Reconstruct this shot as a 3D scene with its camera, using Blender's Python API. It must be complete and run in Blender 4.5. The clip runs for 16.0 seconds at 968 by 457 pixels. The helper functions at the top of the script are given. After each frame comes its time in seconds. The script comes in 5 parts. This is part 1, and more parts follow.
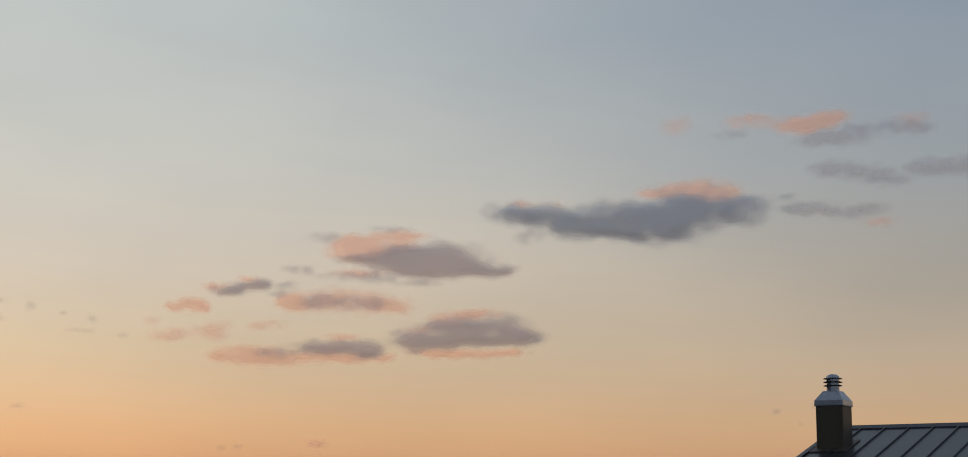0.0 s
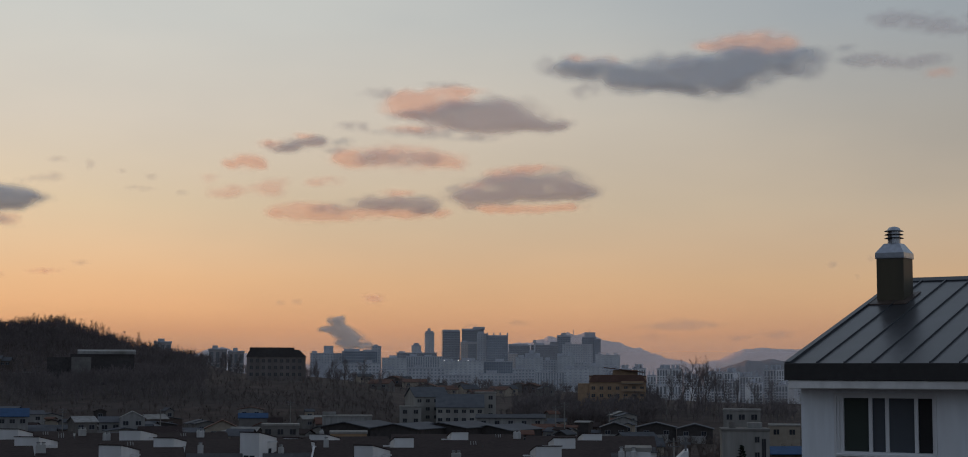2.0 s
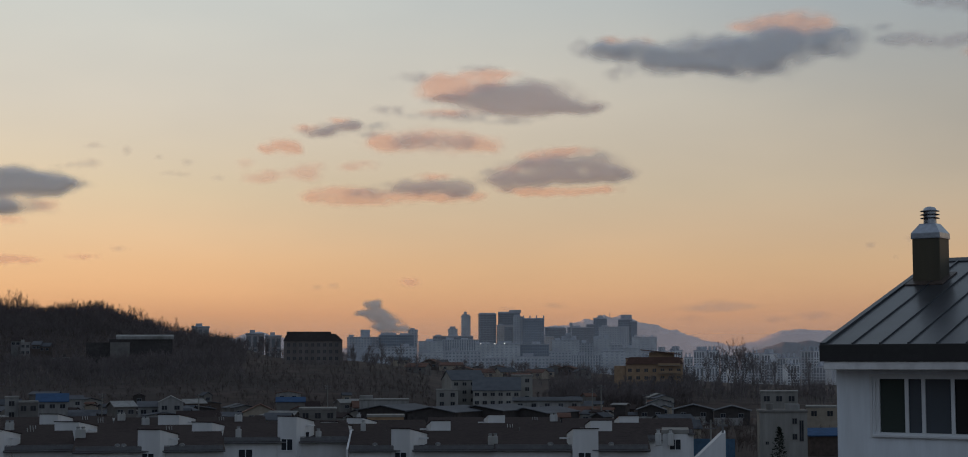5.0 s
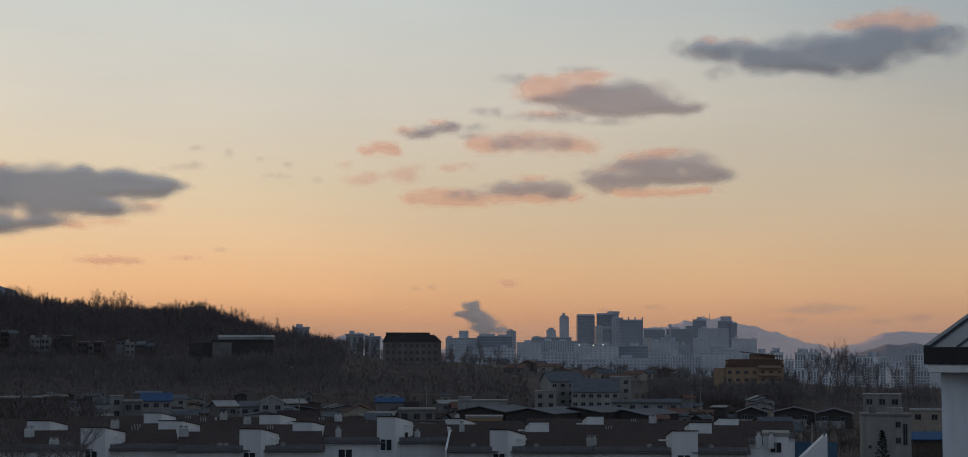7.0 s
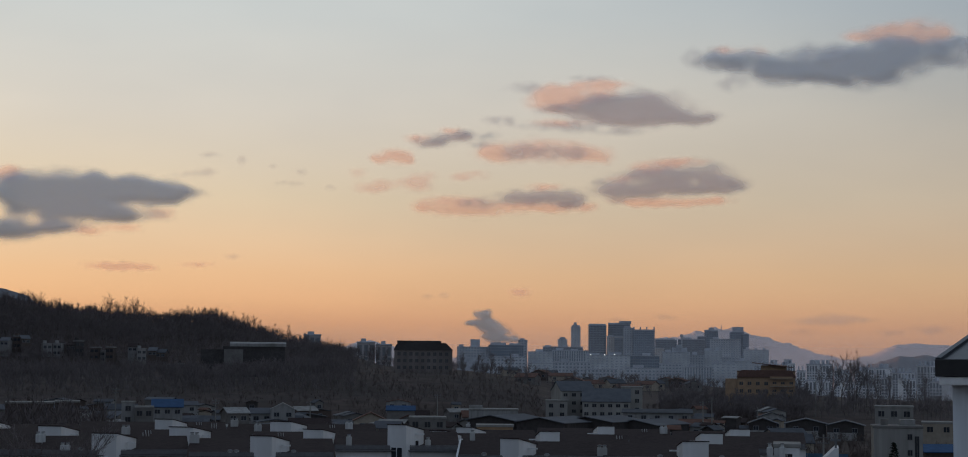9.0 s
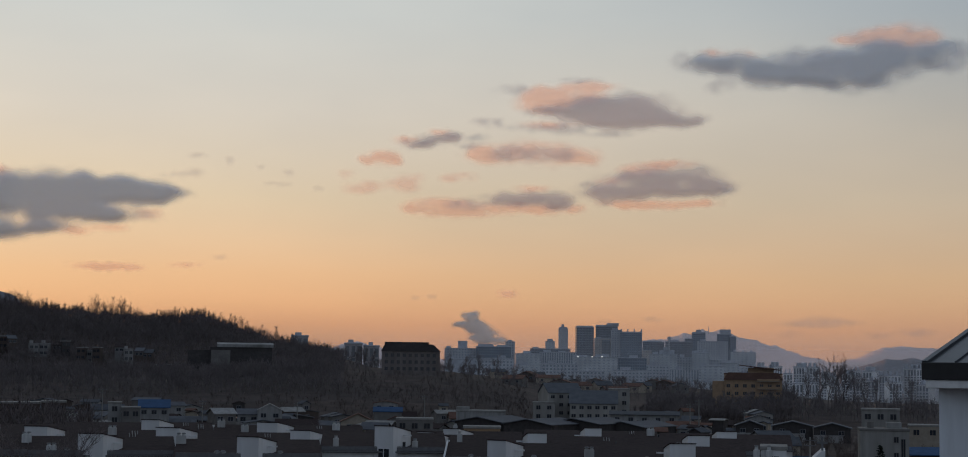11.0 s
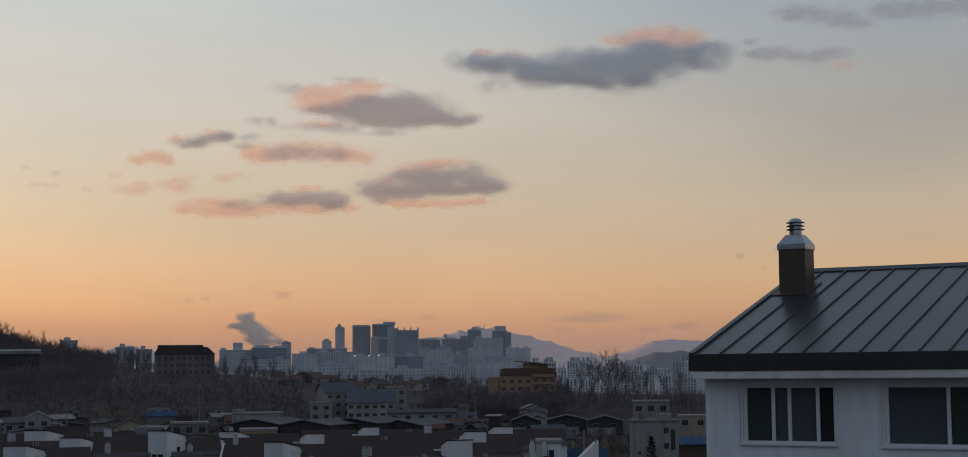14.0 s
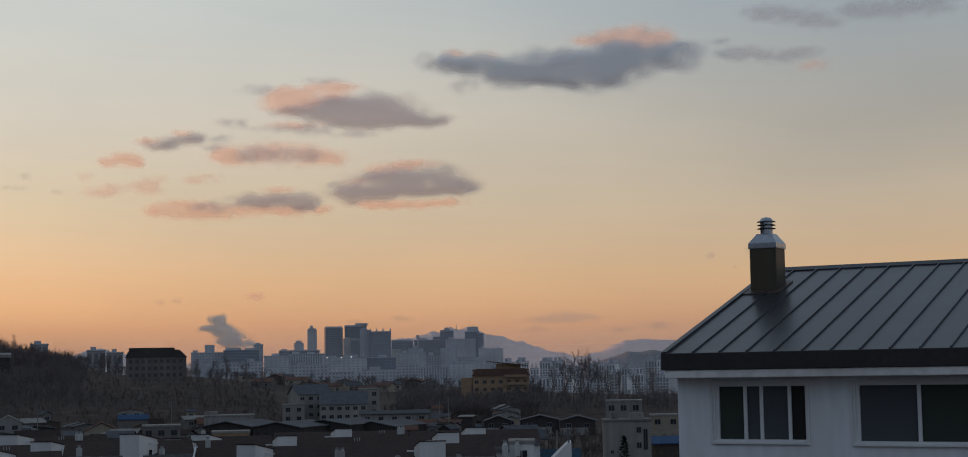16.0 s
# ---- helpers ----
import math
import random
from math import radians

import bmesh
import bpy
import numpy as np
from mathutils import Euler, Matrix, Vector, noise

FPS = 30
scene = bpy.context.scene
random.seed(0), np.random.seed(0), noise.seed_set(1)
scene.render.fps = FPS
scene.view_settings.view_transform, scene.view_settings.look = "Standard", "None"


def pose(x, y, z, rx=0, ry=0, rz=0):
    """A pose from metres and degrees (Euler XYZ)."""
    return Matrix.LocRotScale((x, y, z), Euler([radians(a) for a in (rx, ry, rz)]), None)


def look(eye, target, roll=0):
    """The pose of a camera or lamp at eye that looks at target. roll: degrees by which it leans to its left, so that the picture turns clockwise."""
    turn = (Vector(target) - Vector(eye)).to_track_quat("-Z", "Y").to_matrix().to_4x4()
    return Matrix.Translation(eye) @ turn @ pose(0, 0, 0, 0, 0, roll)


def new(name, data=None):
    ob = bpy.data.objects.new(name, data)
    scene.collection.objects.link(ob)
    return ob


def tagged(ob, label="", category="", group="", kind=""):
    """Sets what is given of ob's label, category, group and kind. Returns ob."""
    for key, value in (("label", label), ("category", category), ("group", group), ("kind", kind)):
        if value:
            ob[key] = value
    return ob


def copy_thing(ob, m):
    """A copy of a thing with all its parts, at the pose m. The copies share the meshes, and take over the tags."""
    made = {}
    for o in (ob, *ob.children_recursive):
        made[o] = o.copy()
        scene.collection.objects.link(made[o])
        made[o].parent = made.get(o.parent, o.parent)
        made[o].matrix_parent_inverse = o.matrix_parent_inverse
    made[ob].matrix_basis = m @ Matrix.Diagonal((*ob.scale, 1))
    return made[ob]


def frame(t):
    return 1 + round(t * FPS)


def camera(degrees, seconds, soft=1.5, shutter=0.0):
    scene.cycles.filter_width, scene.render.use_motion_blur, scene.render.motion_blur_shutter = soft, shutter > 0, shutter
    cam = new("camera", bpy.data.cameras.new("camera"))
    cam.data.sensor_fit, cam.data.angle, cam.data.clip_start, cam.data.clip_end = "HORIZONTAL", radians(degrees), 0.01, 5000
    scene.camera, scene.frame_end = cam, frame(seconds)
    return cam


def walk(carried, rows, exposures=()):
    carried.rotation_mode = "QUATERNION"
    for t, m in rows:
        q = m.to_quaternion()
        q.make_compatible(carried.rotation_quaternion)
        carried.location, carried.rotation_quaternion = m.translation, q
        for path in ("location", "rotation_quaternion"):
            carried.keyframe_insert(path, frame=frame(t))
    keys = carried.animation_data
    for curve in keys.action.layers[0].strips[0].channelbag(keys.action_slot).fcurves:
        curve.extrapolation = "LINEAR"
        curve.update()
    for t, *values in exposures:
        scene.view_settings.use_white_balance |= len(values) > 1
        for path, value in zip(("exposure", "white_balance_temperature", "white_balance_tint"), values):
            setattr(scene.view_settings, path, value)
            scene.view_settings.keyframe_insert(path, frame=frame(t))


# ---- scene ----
import itertools

# camera: a hand-held phone at an upper window, turning in place
EYE = 20.0
cam = camera(33.64, 16.0, soft=0.95)
ROWS = [
    (0, -0.29, 10.40, 0.37, 0.00), (0.1, -0.33, 9.81, 0.44, -0.02), (0.2, -0.51, 9.37, 0.51, -0.045), (0.3, -0.54, 8.71, 0.57, -0.06),
    (0.4, -0.66, 8.00, 0.61, -0.075), (0.5, -0.72, 7.31, 0.62, -0.08), (0.6, -0.82, 6.64, 0.61, -0.08), (0.7, -0.93, 6.20, 0.58, -0.08),
    (0.8, -1.00, 6.05, 0.53, -0.08), (1, -1.10, 5.94, 0.44, -0.08),
    (1.5, -1.41, 5.42, 0.33, -0.09), (2, -2.26, 5.21, 0.20, -0.09), (2.5, -2.64, 4.94, 0.01, -0.08),
    (3, -2.90, 4.79, -0.02, -0.05), (3.5, -3.00, 4.71, -0.05, -0.04), (5.8, -4.66, 4.57, -0.02, -0.04),
    (6, -5.07, 4.57, 0.02, -0.04), (6.5, -5.99, 4.61, 0.06, -0.04), (7, -7.06, 4.65, 0.11, -0.04),
    (7.5, -7.54, 4.79, 0.16, -0.03), (8, -7.72, 4.91, 0.40, -0.02), (8.5, -7.63, 4.95, 0.48, -0.02),
    (11, -7.07, 5.02, 0.76, -0.02), (11.5, -6.57, 5.10, 0.58, -0.01),
    (11.6, -5.95, 5.11, 0.47, -0.007), (11.7, -4.95, 5.10, 0.37, -0.004), (11.8, -4.02, 5.08, 0.28, -0.002), (12, -2.14, 5.04, 0.12, 0.00),
    (12.5, 0.00, 5.02, -0.19, 0.00), (13, 0.19, 5.01, -0.29, 0.00), (13.5, 0.47, 5.02, -0.39, 0.00),
    (14, 0.98, 5.00, -0.56, 0.00), (14.5, 1.12, 4.98, -0.69, 0.00), (15, 1.27, 4.99, -0.68, 0.00),
    (15.5, 1.37, 4.99, -0.79, 0.00), (16, 1.99, 5.01, -0.96, 0.00)]
walk(cam, [(t, pose(dx, 0, EYE, 90 + pitch, 0, -yaw) @ pose(0, 0, 0, 0, 0, roll)) for t, yaw, pitch, roll, dx in ROWS],
     exposures=[(0, -0.08, 6820, 10), (0.5, -0.4, 6800, 10), (1.0, -0.25, 6780, 10), (1.5, -0.13, 6740, 10), (2.5, -0.02, 6570, 8.5), (6.5, -0.02, 6540, 7),
                (8.0, 0.0, 6300, 8), (8.7, 0.0, 6310, 8), (11.0, 0.0, 6480, 8.5), (11.7, 0.0, 6400, 8.5), (12.2, 0.0, 6300, 8), (13.0, 0.0, 6550, 9), (16, 0.0, 6520, 7.5)])


# ---- sky and light ----
def lin(r, g, b):
    return tuple(((c / 255 + 0.055) / 1.055) ** 2.4 if c > 10 else c / 255 / 12.92 for c in (r, g, b)) + (1.0,)


def ramp(nt, stops):
    n = nt.nodes.new("ShaderNodeValToRGB")
    el = n.color_ramp.elements
    while len(el) < len(stops):
        el.new(0.5)
    for e, (p, c) in zip(el, stops):
        e.position, e.color = p, c
    return n


def up(deg):
    return math.sqrt(math.sin(radians(deg)))


SUN_AZ, SUN_EL = -50, 8
world = bpy.data.worlds.new("dusk_sky")
scene.world = world
world.use_nodes = True
nt = world.node_tree
nt.nodes.clear()
L = nt.links.new
tc = nt.nodes.new("ShaderNodeTexCoord")
sep = nt.nodes.new("ShaderNodeSeparateXYZ")
L(tc.outputs["Generated"], sep.inputs[0])
hgt = nt.nodes.new("ShaderNodeMath")
hgt.operation, hgt.use_clamp = "MAXIMUM", True
hgt.inputs[1].default_value = 0.0
L(sep.outputs["Z"], hgt.inputs[0])
sq = nt.nodes.new("ShaderNodeMath")
sq.operation = "POWER"
sq.inputs[1].default_value = 0.5
L(hgt.outputs[0], sq.inputs[0])
left = ramp(nt, [(0.0, lin(198, 138, 106)), (up(1.5), lin(212, 150, 110)), (up(3.3), lin(217, 170, 131)), (up(6), lin(214, 190, 161)),
                 (up(9), lin(212, 200, 186)), (up(12.5), lin(200, 200, 196)), (up(17.6), lin(187, 195, 197)),
                 (up(32), lin(150, 158, 168)), (up(60), lin(126, 136, 152)), (1.0, lin(122, 130, 144))])
right = ramp(nt, [(0.0, lin(180, 138, 116)), (up(1.5), lin(198, 148, 115)), (up(3.3), lin(198, 163, 130)), (up(6), lin(182, 165, 147)),
                  (up(9), lin(165, 159, 152)), (up(12.5), lin(151, 158, 165)), (up(17.6), lin(140, 153, 169)),
                  (up(32), lin(132, 144, 160)), (up(60), lin(122, 134, 150)), (1.0, lin(122, 130, 144))])
back = ramp(nt, [(0.0, lin(125, 132, 145)), (up(10), lin(133, 142, 157)), (up(32), lin(127, 139, 159)), (1.0, lin(122, 134, 154))])
side = nt.nodes.new("ShaderNodeMapRange")
side.interpolation_type = "SMOOTHSTEP"
side.inputs["From Min"].default_value, side.inputs["From Max"].default_value = -0.34, 0.36
L(sep.outputs["X"], side.inputs["Value"])
fore = nt.nodes.new("ShaderNodeMapRange")
fore.interpolation_type = "SMOOTHSTEP"
fore.inputs["From Min"].default_value, fore.inputs["From Max"].default_value = -0.5, 0.75
L(sep.outputs["Y"], fore.inputs["Value"])


def mix_rgb(nt, fac, a, b):
    n = nt.nodes.new("ShaderNodeMix")
    n.data_type = "RGBA"
    for sock, v in ((0, fac), (6, a), (7, b)):
        if isinstance(v, bpy.types.NodeSocket):
            nt.links.new(v, n.inputs[sock])
        else:
            n.inputs[sock].default_value = v
    return n.outputs[2]


# thin high veils of uneven brightness
veil = nt.nodes.new("ShaderNodeTexNoise")
veil.inputs["Scale"].default_value, veil.inputs["Detail"].default_value = 3.2, 4
vm = nt.nodes.new("ShaderNodeMapping")
vm.inputs["Scale"].default_value = (1.0, 1.0, 2.6)
L(tc.outputs["Generated"], vm.inputs[0])
L(vm.outputs[0], veil.inputs["Vector"])
vr = ramp(nt, [(0.3, (0.9, 0.915, 0.94, 1)), (0.7, (1.08, 1.065, 1.04, 1))])
L(veil.outputs["Fac"], vr.inputs[0])
for r in (left, right, back):
    L(sq.outputs[0], r.inputs[0])
col = mix_rgb(nt, side.outputs[0], left.outputs[0], right.outputs[0])
col = mix_rgb(nt, fore.outputs[0], back.outputs[0], col)
mul = nt.nodes.new("ShaderNodeMix")
mul.data_type, mul.blend_type = "RGBA", "MULTIPLY"
mul.inputs[0].default_value = 1.0
L(col, mul.inputs[6])
L(vr.outputs[0], mul.inputs[7])
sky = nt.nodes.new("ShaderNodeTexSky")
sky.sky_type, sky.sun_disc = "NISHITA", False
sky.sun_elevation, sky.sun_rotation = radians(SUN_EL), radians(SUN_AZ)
bg = nt.nodes.new("ShaderNodeBackground")
bg.inputs["Strength"].default_value = 1.0
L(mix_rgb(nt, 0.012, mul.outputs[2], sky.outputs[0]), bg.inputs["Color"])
L(bg.outputs[0], nt.nodes.new("ShaderNodeOutputWorld").inputs["Surface"])

sun = new("sun", bpy.data.lights.new("sun", "SUN"))
sun.data.energy, sun.data.angle, sun.data.color = 2.9, radians(5), (1.0, 0.42, 0.2)
sun.matrix_world = look((0, 0, 0), (-math.sin(radians(SUN_AZ)), -math.cos(radians(SUN_AZ)), -math.tan(radians(SUN_EL))))


# ---- materials ----
def mat(name, base, rough=0.8, metal=0.0, var=0.25, scale=1.0, bump=0.0, second=None, spots=0.5, streak=False, coat=0.0):
    """A worn surface: base colour broken by large stains and fine grain, with relief. scale: grains in a metre."""
    m = bpy.data.materials.new(name)
    m.use_nodes = True
    nt = m.node_tree
    b = nt.nodes["Principled BSDF"]
    b.inputs["Roughness"].default_value, b.inputs["Metallic"].default_value = rough, metal
    b.inputs["Coat Weight"].default_value = coat
    b.inputs["Specular IOR Level"].default_value = 0.5 if rough < 0.7 else 0.12
    tc = nt.nodes.new("ShaderNodeTexCoord")
    mp = nt.nodes.new("ShaderNodeMapping")
    if streak:
        mp.inputs["Scale"].default_value = (1, 1, 0.15)
    nt.links.new(tc.outputs["Object"], mp.inputs[0])
    big, fine = nt.nodes.new("ShaderNodeTexNoise"), nt.nodes.new("ShaderNodeTexNoise")
    for n, s in ((big, scale * 0.12), (fine, scale)):
        n.inputs["Scale"].default_value, n.inputs["Detail"].default_value = s, 5
        nt.links.new(mp.outputs[0], n.inputs["Vector"])
    dark = tuple(c * (1 - var) for c in base[:3]) + (1,)
    lite = tuple(min(1, c * (1 + var)) for c in base[:3]) + (1,)
    r1 = ramp(nt, [(0.3, dark), (0.7, lite)])
    nt.links.new(fine.outputs["Fac"], r1.inputs[0])
    r2 = ramp(nt, [(spots - 0.12, (0, 0, 0, 1)), (spots + 0.2, (1, 1, 1, 1))])
    nt.links.new(big.outputs["Fac"], r2.inputs[0])
    sec = tuple(second[:3]) + (1,) if second else tuple(c * (1 - var * 0.8) for c in base[:3]) + (1,)
    out = mix_rgb(nt, r2.outputs[0], r1.outputs[0], sec)
    info = nt.nodes.new("ShaderNodeObjectInfo")
    vary = ramp(nt, [(0, (1 - var * 0.35,) * 3 + (1,)), (1, (1.0, 1.0, 1.0, 1))])
    nt.links.new(info.outputs["Random"], vary.inputs[0])
    mu = nt.nodes.new("ShaderNodeMix")
    mu.data_type, mu.blend_type = "RGBA", "MULTIPLY"
    mu.inputs[0].default_value = 1.0
    nt.links.new(out, mu.inputs[6])
    nt.links.new(vary.outputs[0], mu.inputs[7])
    nt.links.new(mu.outputs[2], b.inputs["Base Color"])
    if bump:
        bp = nt.nodes.new("ShaderNodeBump")
        bp.inputs["Strength"].default_value, bp.inputs["Distance"].default_value = bump, 0.02
        nt.links.new(fine.outputs["Fac"], bp.inputs["Height"])
        nt.links.new(bp.outputs[0], b.inputs["Normal"])
    return m


def facade(name, wall, glass, floor=3.2, bay=3.0, gap=0.45, rough=0.5, vertical=False):
    """Far facade: rows of windows between floor bands, from the object's own coordinates."""
    m = mat(name, wall, rough, 0, 0.34, 0.06)
    nt = m.node_tree
    b = nt.nodes["Principled BSDF"]
    old = b.inputs["Base Color"].links[0].from_socket
    tc = nt.nodes.new("ShaderNodeTexCoord")
    sep = nt.nodes.new("ShaderNodeSeparateXYZ")
    nt.links.new(tc.outputs["Object"], sep.inputs[0])
    add = nt.nodes.new("ShaderNodeMath")
    nt.links.new(sep.outputs["X"], add.inputs[0])
    nt.links.new(sep.outputs["Y"], add.inputs[1])
    cells = []
    for sock, size, g in ((add.outputs[0], bay, gap if not vertical else gap * 1.2), (sep.outputs["Z"], floor, gap if not vertical else 0.12)):
        d = nt.nodes.new("ShaderNodeMath")
        d.operation, d.inputs[1].default_value = "DIVIDE", size
        nt.links.new(sock, d.inputs[0])
        f = nt.nodes.new("ShaderNodeMath")
        f.operation = "FRACT"
        nt.links.new(d.outputs[0], f.inputs[0])
        c = nt.nodes.new("ShaderNodeMath")
        c.operation, c.inputs[1].default_value = "GREATER_THAN", g
        nt.links.new(f.outputs[0], c.inputs[0])
        cells.append(c.outputs[0])
    both = nt.nodes.new("ShaderNodeMath")
    both.operation = "MULTIPLY"
    nt.links.new(cells[0], both.inputs[0])
    nt.links.new(cells[1], both.inputs[1])
    nt.links.new(mix_rgb(nt, both.outputs[0], old, tuple(glass) + (1,)), b.inputs["Base Color"])
    return m


def glass_mat(name, tint, rough=0.04):
    m = bpy.data.materials.new(name)
    m.use_nodes = True
    b = m.node_tree.nodes["Principled BSDF"]
    b.inputs["Base Color"].default_value = (*tint, 1)
    b.inputs["Roughness"].default_value, b.inputs["IOR"].default_value = rough, 1.5
    b.inputs["Specular IOR Level"].default_value = 0.6
    return m


M_WHITE = mat("white_stucco", (0.76, 0.795, 0.83), 0.9, 0, 0.08, 6, 0.25, (0.7, 0.71, 0.72), 0.56, True)
M_VILLA = mat("white_render", (0.68, 0.68, 0.68), 0.9, 0, 0.06, 1.6, 0.1, (0.5, 0.49, 0.47), 0.58, True)
M_VENT = mat("weathered_vent_paint", (0.5, 0.5, 0.49), 0.9, 0, 0.18, 3, 0.1, (0.34, 0.33, 0.31), 0.54, True)
M_DULL = mat("dull_white_render", (0.31, 0.305, 0.295), 0.9, 0, 0.25, 1.0, 0.1, (0.19, 0.18, 0.165), 0.54, True)
M_TRIM = mat("grey_trim_paint", (0.8, 0.79, 0.77), 0.75, 0, 0.12, 5, 0.15, (0.55, 0.52, 0.5), 0.55)
M_FASCIA = mat("black_fascia_metal", (0.028, 0.026, 0.026), 0.55, 0.0, 0.25, 8)
M_ROOF = mat("dark_seam_metal", (0.045, 0.047, 0.057), 0.29, 0.3, 0.25, 1.4, 0.12, (0.04, 0.042, 0.048), 0.5)
M_SEAM = mat("dark_seam_rib", (0.05, 0.055, 0.065), 0.35, 0.5, 0.15, 3)
M_CHIM = mat("brown_chimney_sheet", (0.045, 0.039, 0.035), 0.5, 0.35, 0.22, 5, 0.1, (0.1, 0.085, 0.05), 0.5, True)
M_ZINC = mat("galvanised_steel", (0.42, 0.45, 0.5), 0.32, 0.85, 0.2, 9, 0.1)
M_PVC = mat("white_window_plastic", (0.7, 0.71, 0.72), 0.45, 0, 0.04, 3)
M_GLASS = glass_mat("sky_tinted_window_glass", (0.085, 0.096, 0.11))
M_GLASS2 = glass_mat("greenish_window_glass", (0.048, 0.062, 0.055))
M_GLASS3 = glass_mat("black_window_glass", (0.028, 0.029, 0.031))
M_RUSTY = mat("rust_stained_flashing", (0.085, 0.06, 0.05), 0.45, 0.3, 0.3, 9)
M_GLASSD = mat("village_window_glass", (0.03, 0.035, 0.045), 0.12, 0, 0.3, 0.5)
M_TILE = mat("dark_brown_shingle", (0.042, 0.03, 0.029), 0.95, 0, 0.4, 1.6, 0.3, (0.05, 0.037, 0.035), 0.5)
M_GUT = mat("grey_gutter", (0.15, 0.15, 0.155), 0.6, 0.2, 0.2, 2)
M_GROUND = mat("winter_soil_and_grass", (0.08, 0.06, 0.052), 0.98, 0, 0.4, 0.15, 0.4, (0.058, 0.046, 0.041), 0.48)
M_BARK = mat("bare_bark", (0.13, 0.11, 0.1), 0.95, 0, 0.3, 2)
M_TWIG = mat("bare_twigs", (0.175, 0.148, 0.142), 0.95, 0, 0.3, 0.8)
M_SCRUB = mat("dry_scrub", (0.13, 0.104, 0.094), 0.95, 0, 0.3, 0.8)
M_PINE = mat("pine_needles", (0.022, 0.03, 0.022), 0.9, 0, 0.4, 0.8)
# distance haze is put into the pale base colour of the far slopes
M_MOUNT = mat("haze_tinted_forest_slope", (0.6, 0.6, 0.61), 1.0, 0, 0.1, 0.004)
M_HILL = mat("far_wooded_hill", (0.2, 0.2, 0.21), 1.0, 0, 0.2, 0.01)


# ---- building helpers ----
def box(bm, x0, x1, y0, y1, z0, z1, bevel=0.0):
    vs = [bm.verts.new((x, y, z)) for z in (z0, z1) for x, y in ((x0, y0), (x1, y0), (x1, y1), (x0, y1))]
    fs = [bm.faces.new([vs[i] for i in q]) for q in ((3, 2, 1, 0), (4, 5, 6, 7), (0, 1, 5, 4), (1, 2, 6, 5), (2, 3, 7, 6), (3, 0, 4, 7))]
    if bevel:
        bmesh.ops.bevel(bm, geom=list({e for f in fs for e in f.edges}), offset=bevel, segments=1, affect="EDGES")
    return bm


def prism(bm, pts, axis, a, b):
    """A closed polygon pts pushed along axis ('x' or 'y') from a to b."""
    def at(p, d):
        return (d, p[0], p[1]) if axis == "x" else (p[0], d, p[1])
    lo, hi = [bm.verts.new(at(p, a)) for p in pts], [bm.verts.new(at(p, b)) for p in pts]
    bm.faces.new(lo[::-1]), bm.faces.new(hi)
    for i in range(len(pts)):
        j = (i + 1) % len(pts)
        bm.faces.new((lo[i], lo[j], hi[j], hi[i]))
    bmesh.ops.recalc_face_normals(bm, faces=bm.faces[:])
    return bm


def tube(bm, p, q, r0, r1, n=8, cap=True):
    p, q = Vector(p), Vector(q)
    rot = (q - p).to_track_quat("Z", "Y").to_matrix()
    a = [bm.verts.new(p + rot @ Vector((r0 * math.cos(k * math.tau / n), r0 * math.sin(k * math.tau / n), 0))) for k in range(n)]
    b = [bm.verts.new(q + rot @ Vector((r1 * math.cos(k * math.tau / n), r1 * math.sin(k * math.tau / n), 0))) for k in range(n)]
    for k in range(n):
        bm.faces.new((a[k], a[(k + 1) % n], b[(k + 1) % n], b[k]))
    if cap:
        bm.faces.new(a[::-1]), bm.faces.new(b)
    return bm


def part(name, bm, material, parent=None, label="", m=None, smooth=False):
    if isinstance(bm, bmesh.types.BMesh):
        me = bpy.data.meshes.new(name)
        bm.to_mesh(me)
        bm.free()
        me.materials.append(material)
        if smooth:
            me.polygons.foreach_set("use_smooth", [True] * len(me.polygons))
    else:
        me = bm
    ob = new(name, me)
    if parent is not None:
        ob.parent = parent
    if m is not None:
        ob.matrix_basis = m
    if label:
        ob["label"] = label
    return ob


def thing(name, m, label, category, group="", kind=""):
    return tagged(place_at(new(name), m), label, category, group, kind)


def place_at(ob, m):
    ob.matrix_basis = m
    return ob


def B(*a, **k):
    return box(bmesh.new(), *a, **k)


def dirpos(az, r):
    return r * math.sin(radians(az)), r * math.cos(radians(az))


def el_z(el, r):
    return EYE + r * math.tan(radians(el))


# ---- ground ----
MID = ((-40, -26, -16, -12, -9, -7, -5, -3, -1, 1, 3, 5, 8, 12, 40), (13, 13, 15, 17, 17, 15, 9, 6, 6, 8, 9, 8, 6, 4, 4))
CREST = ((-40, -30, -24, -22.6, -21, -18.5, -17, -15.5, -14.4, -13.3, -12, -11, -9, -6, -4, 0, 3, 6, 40),
         (56, 56, 52, 48, 46, 44, 46, 37, 31, 27, 25, 20, 19, 14, 12, 10, 3, 1, 0))


def ss(a, b, x):
    t = min(1, max(0, (x - a) / (b - a)))
    return t * t * (3 - 2 * t)


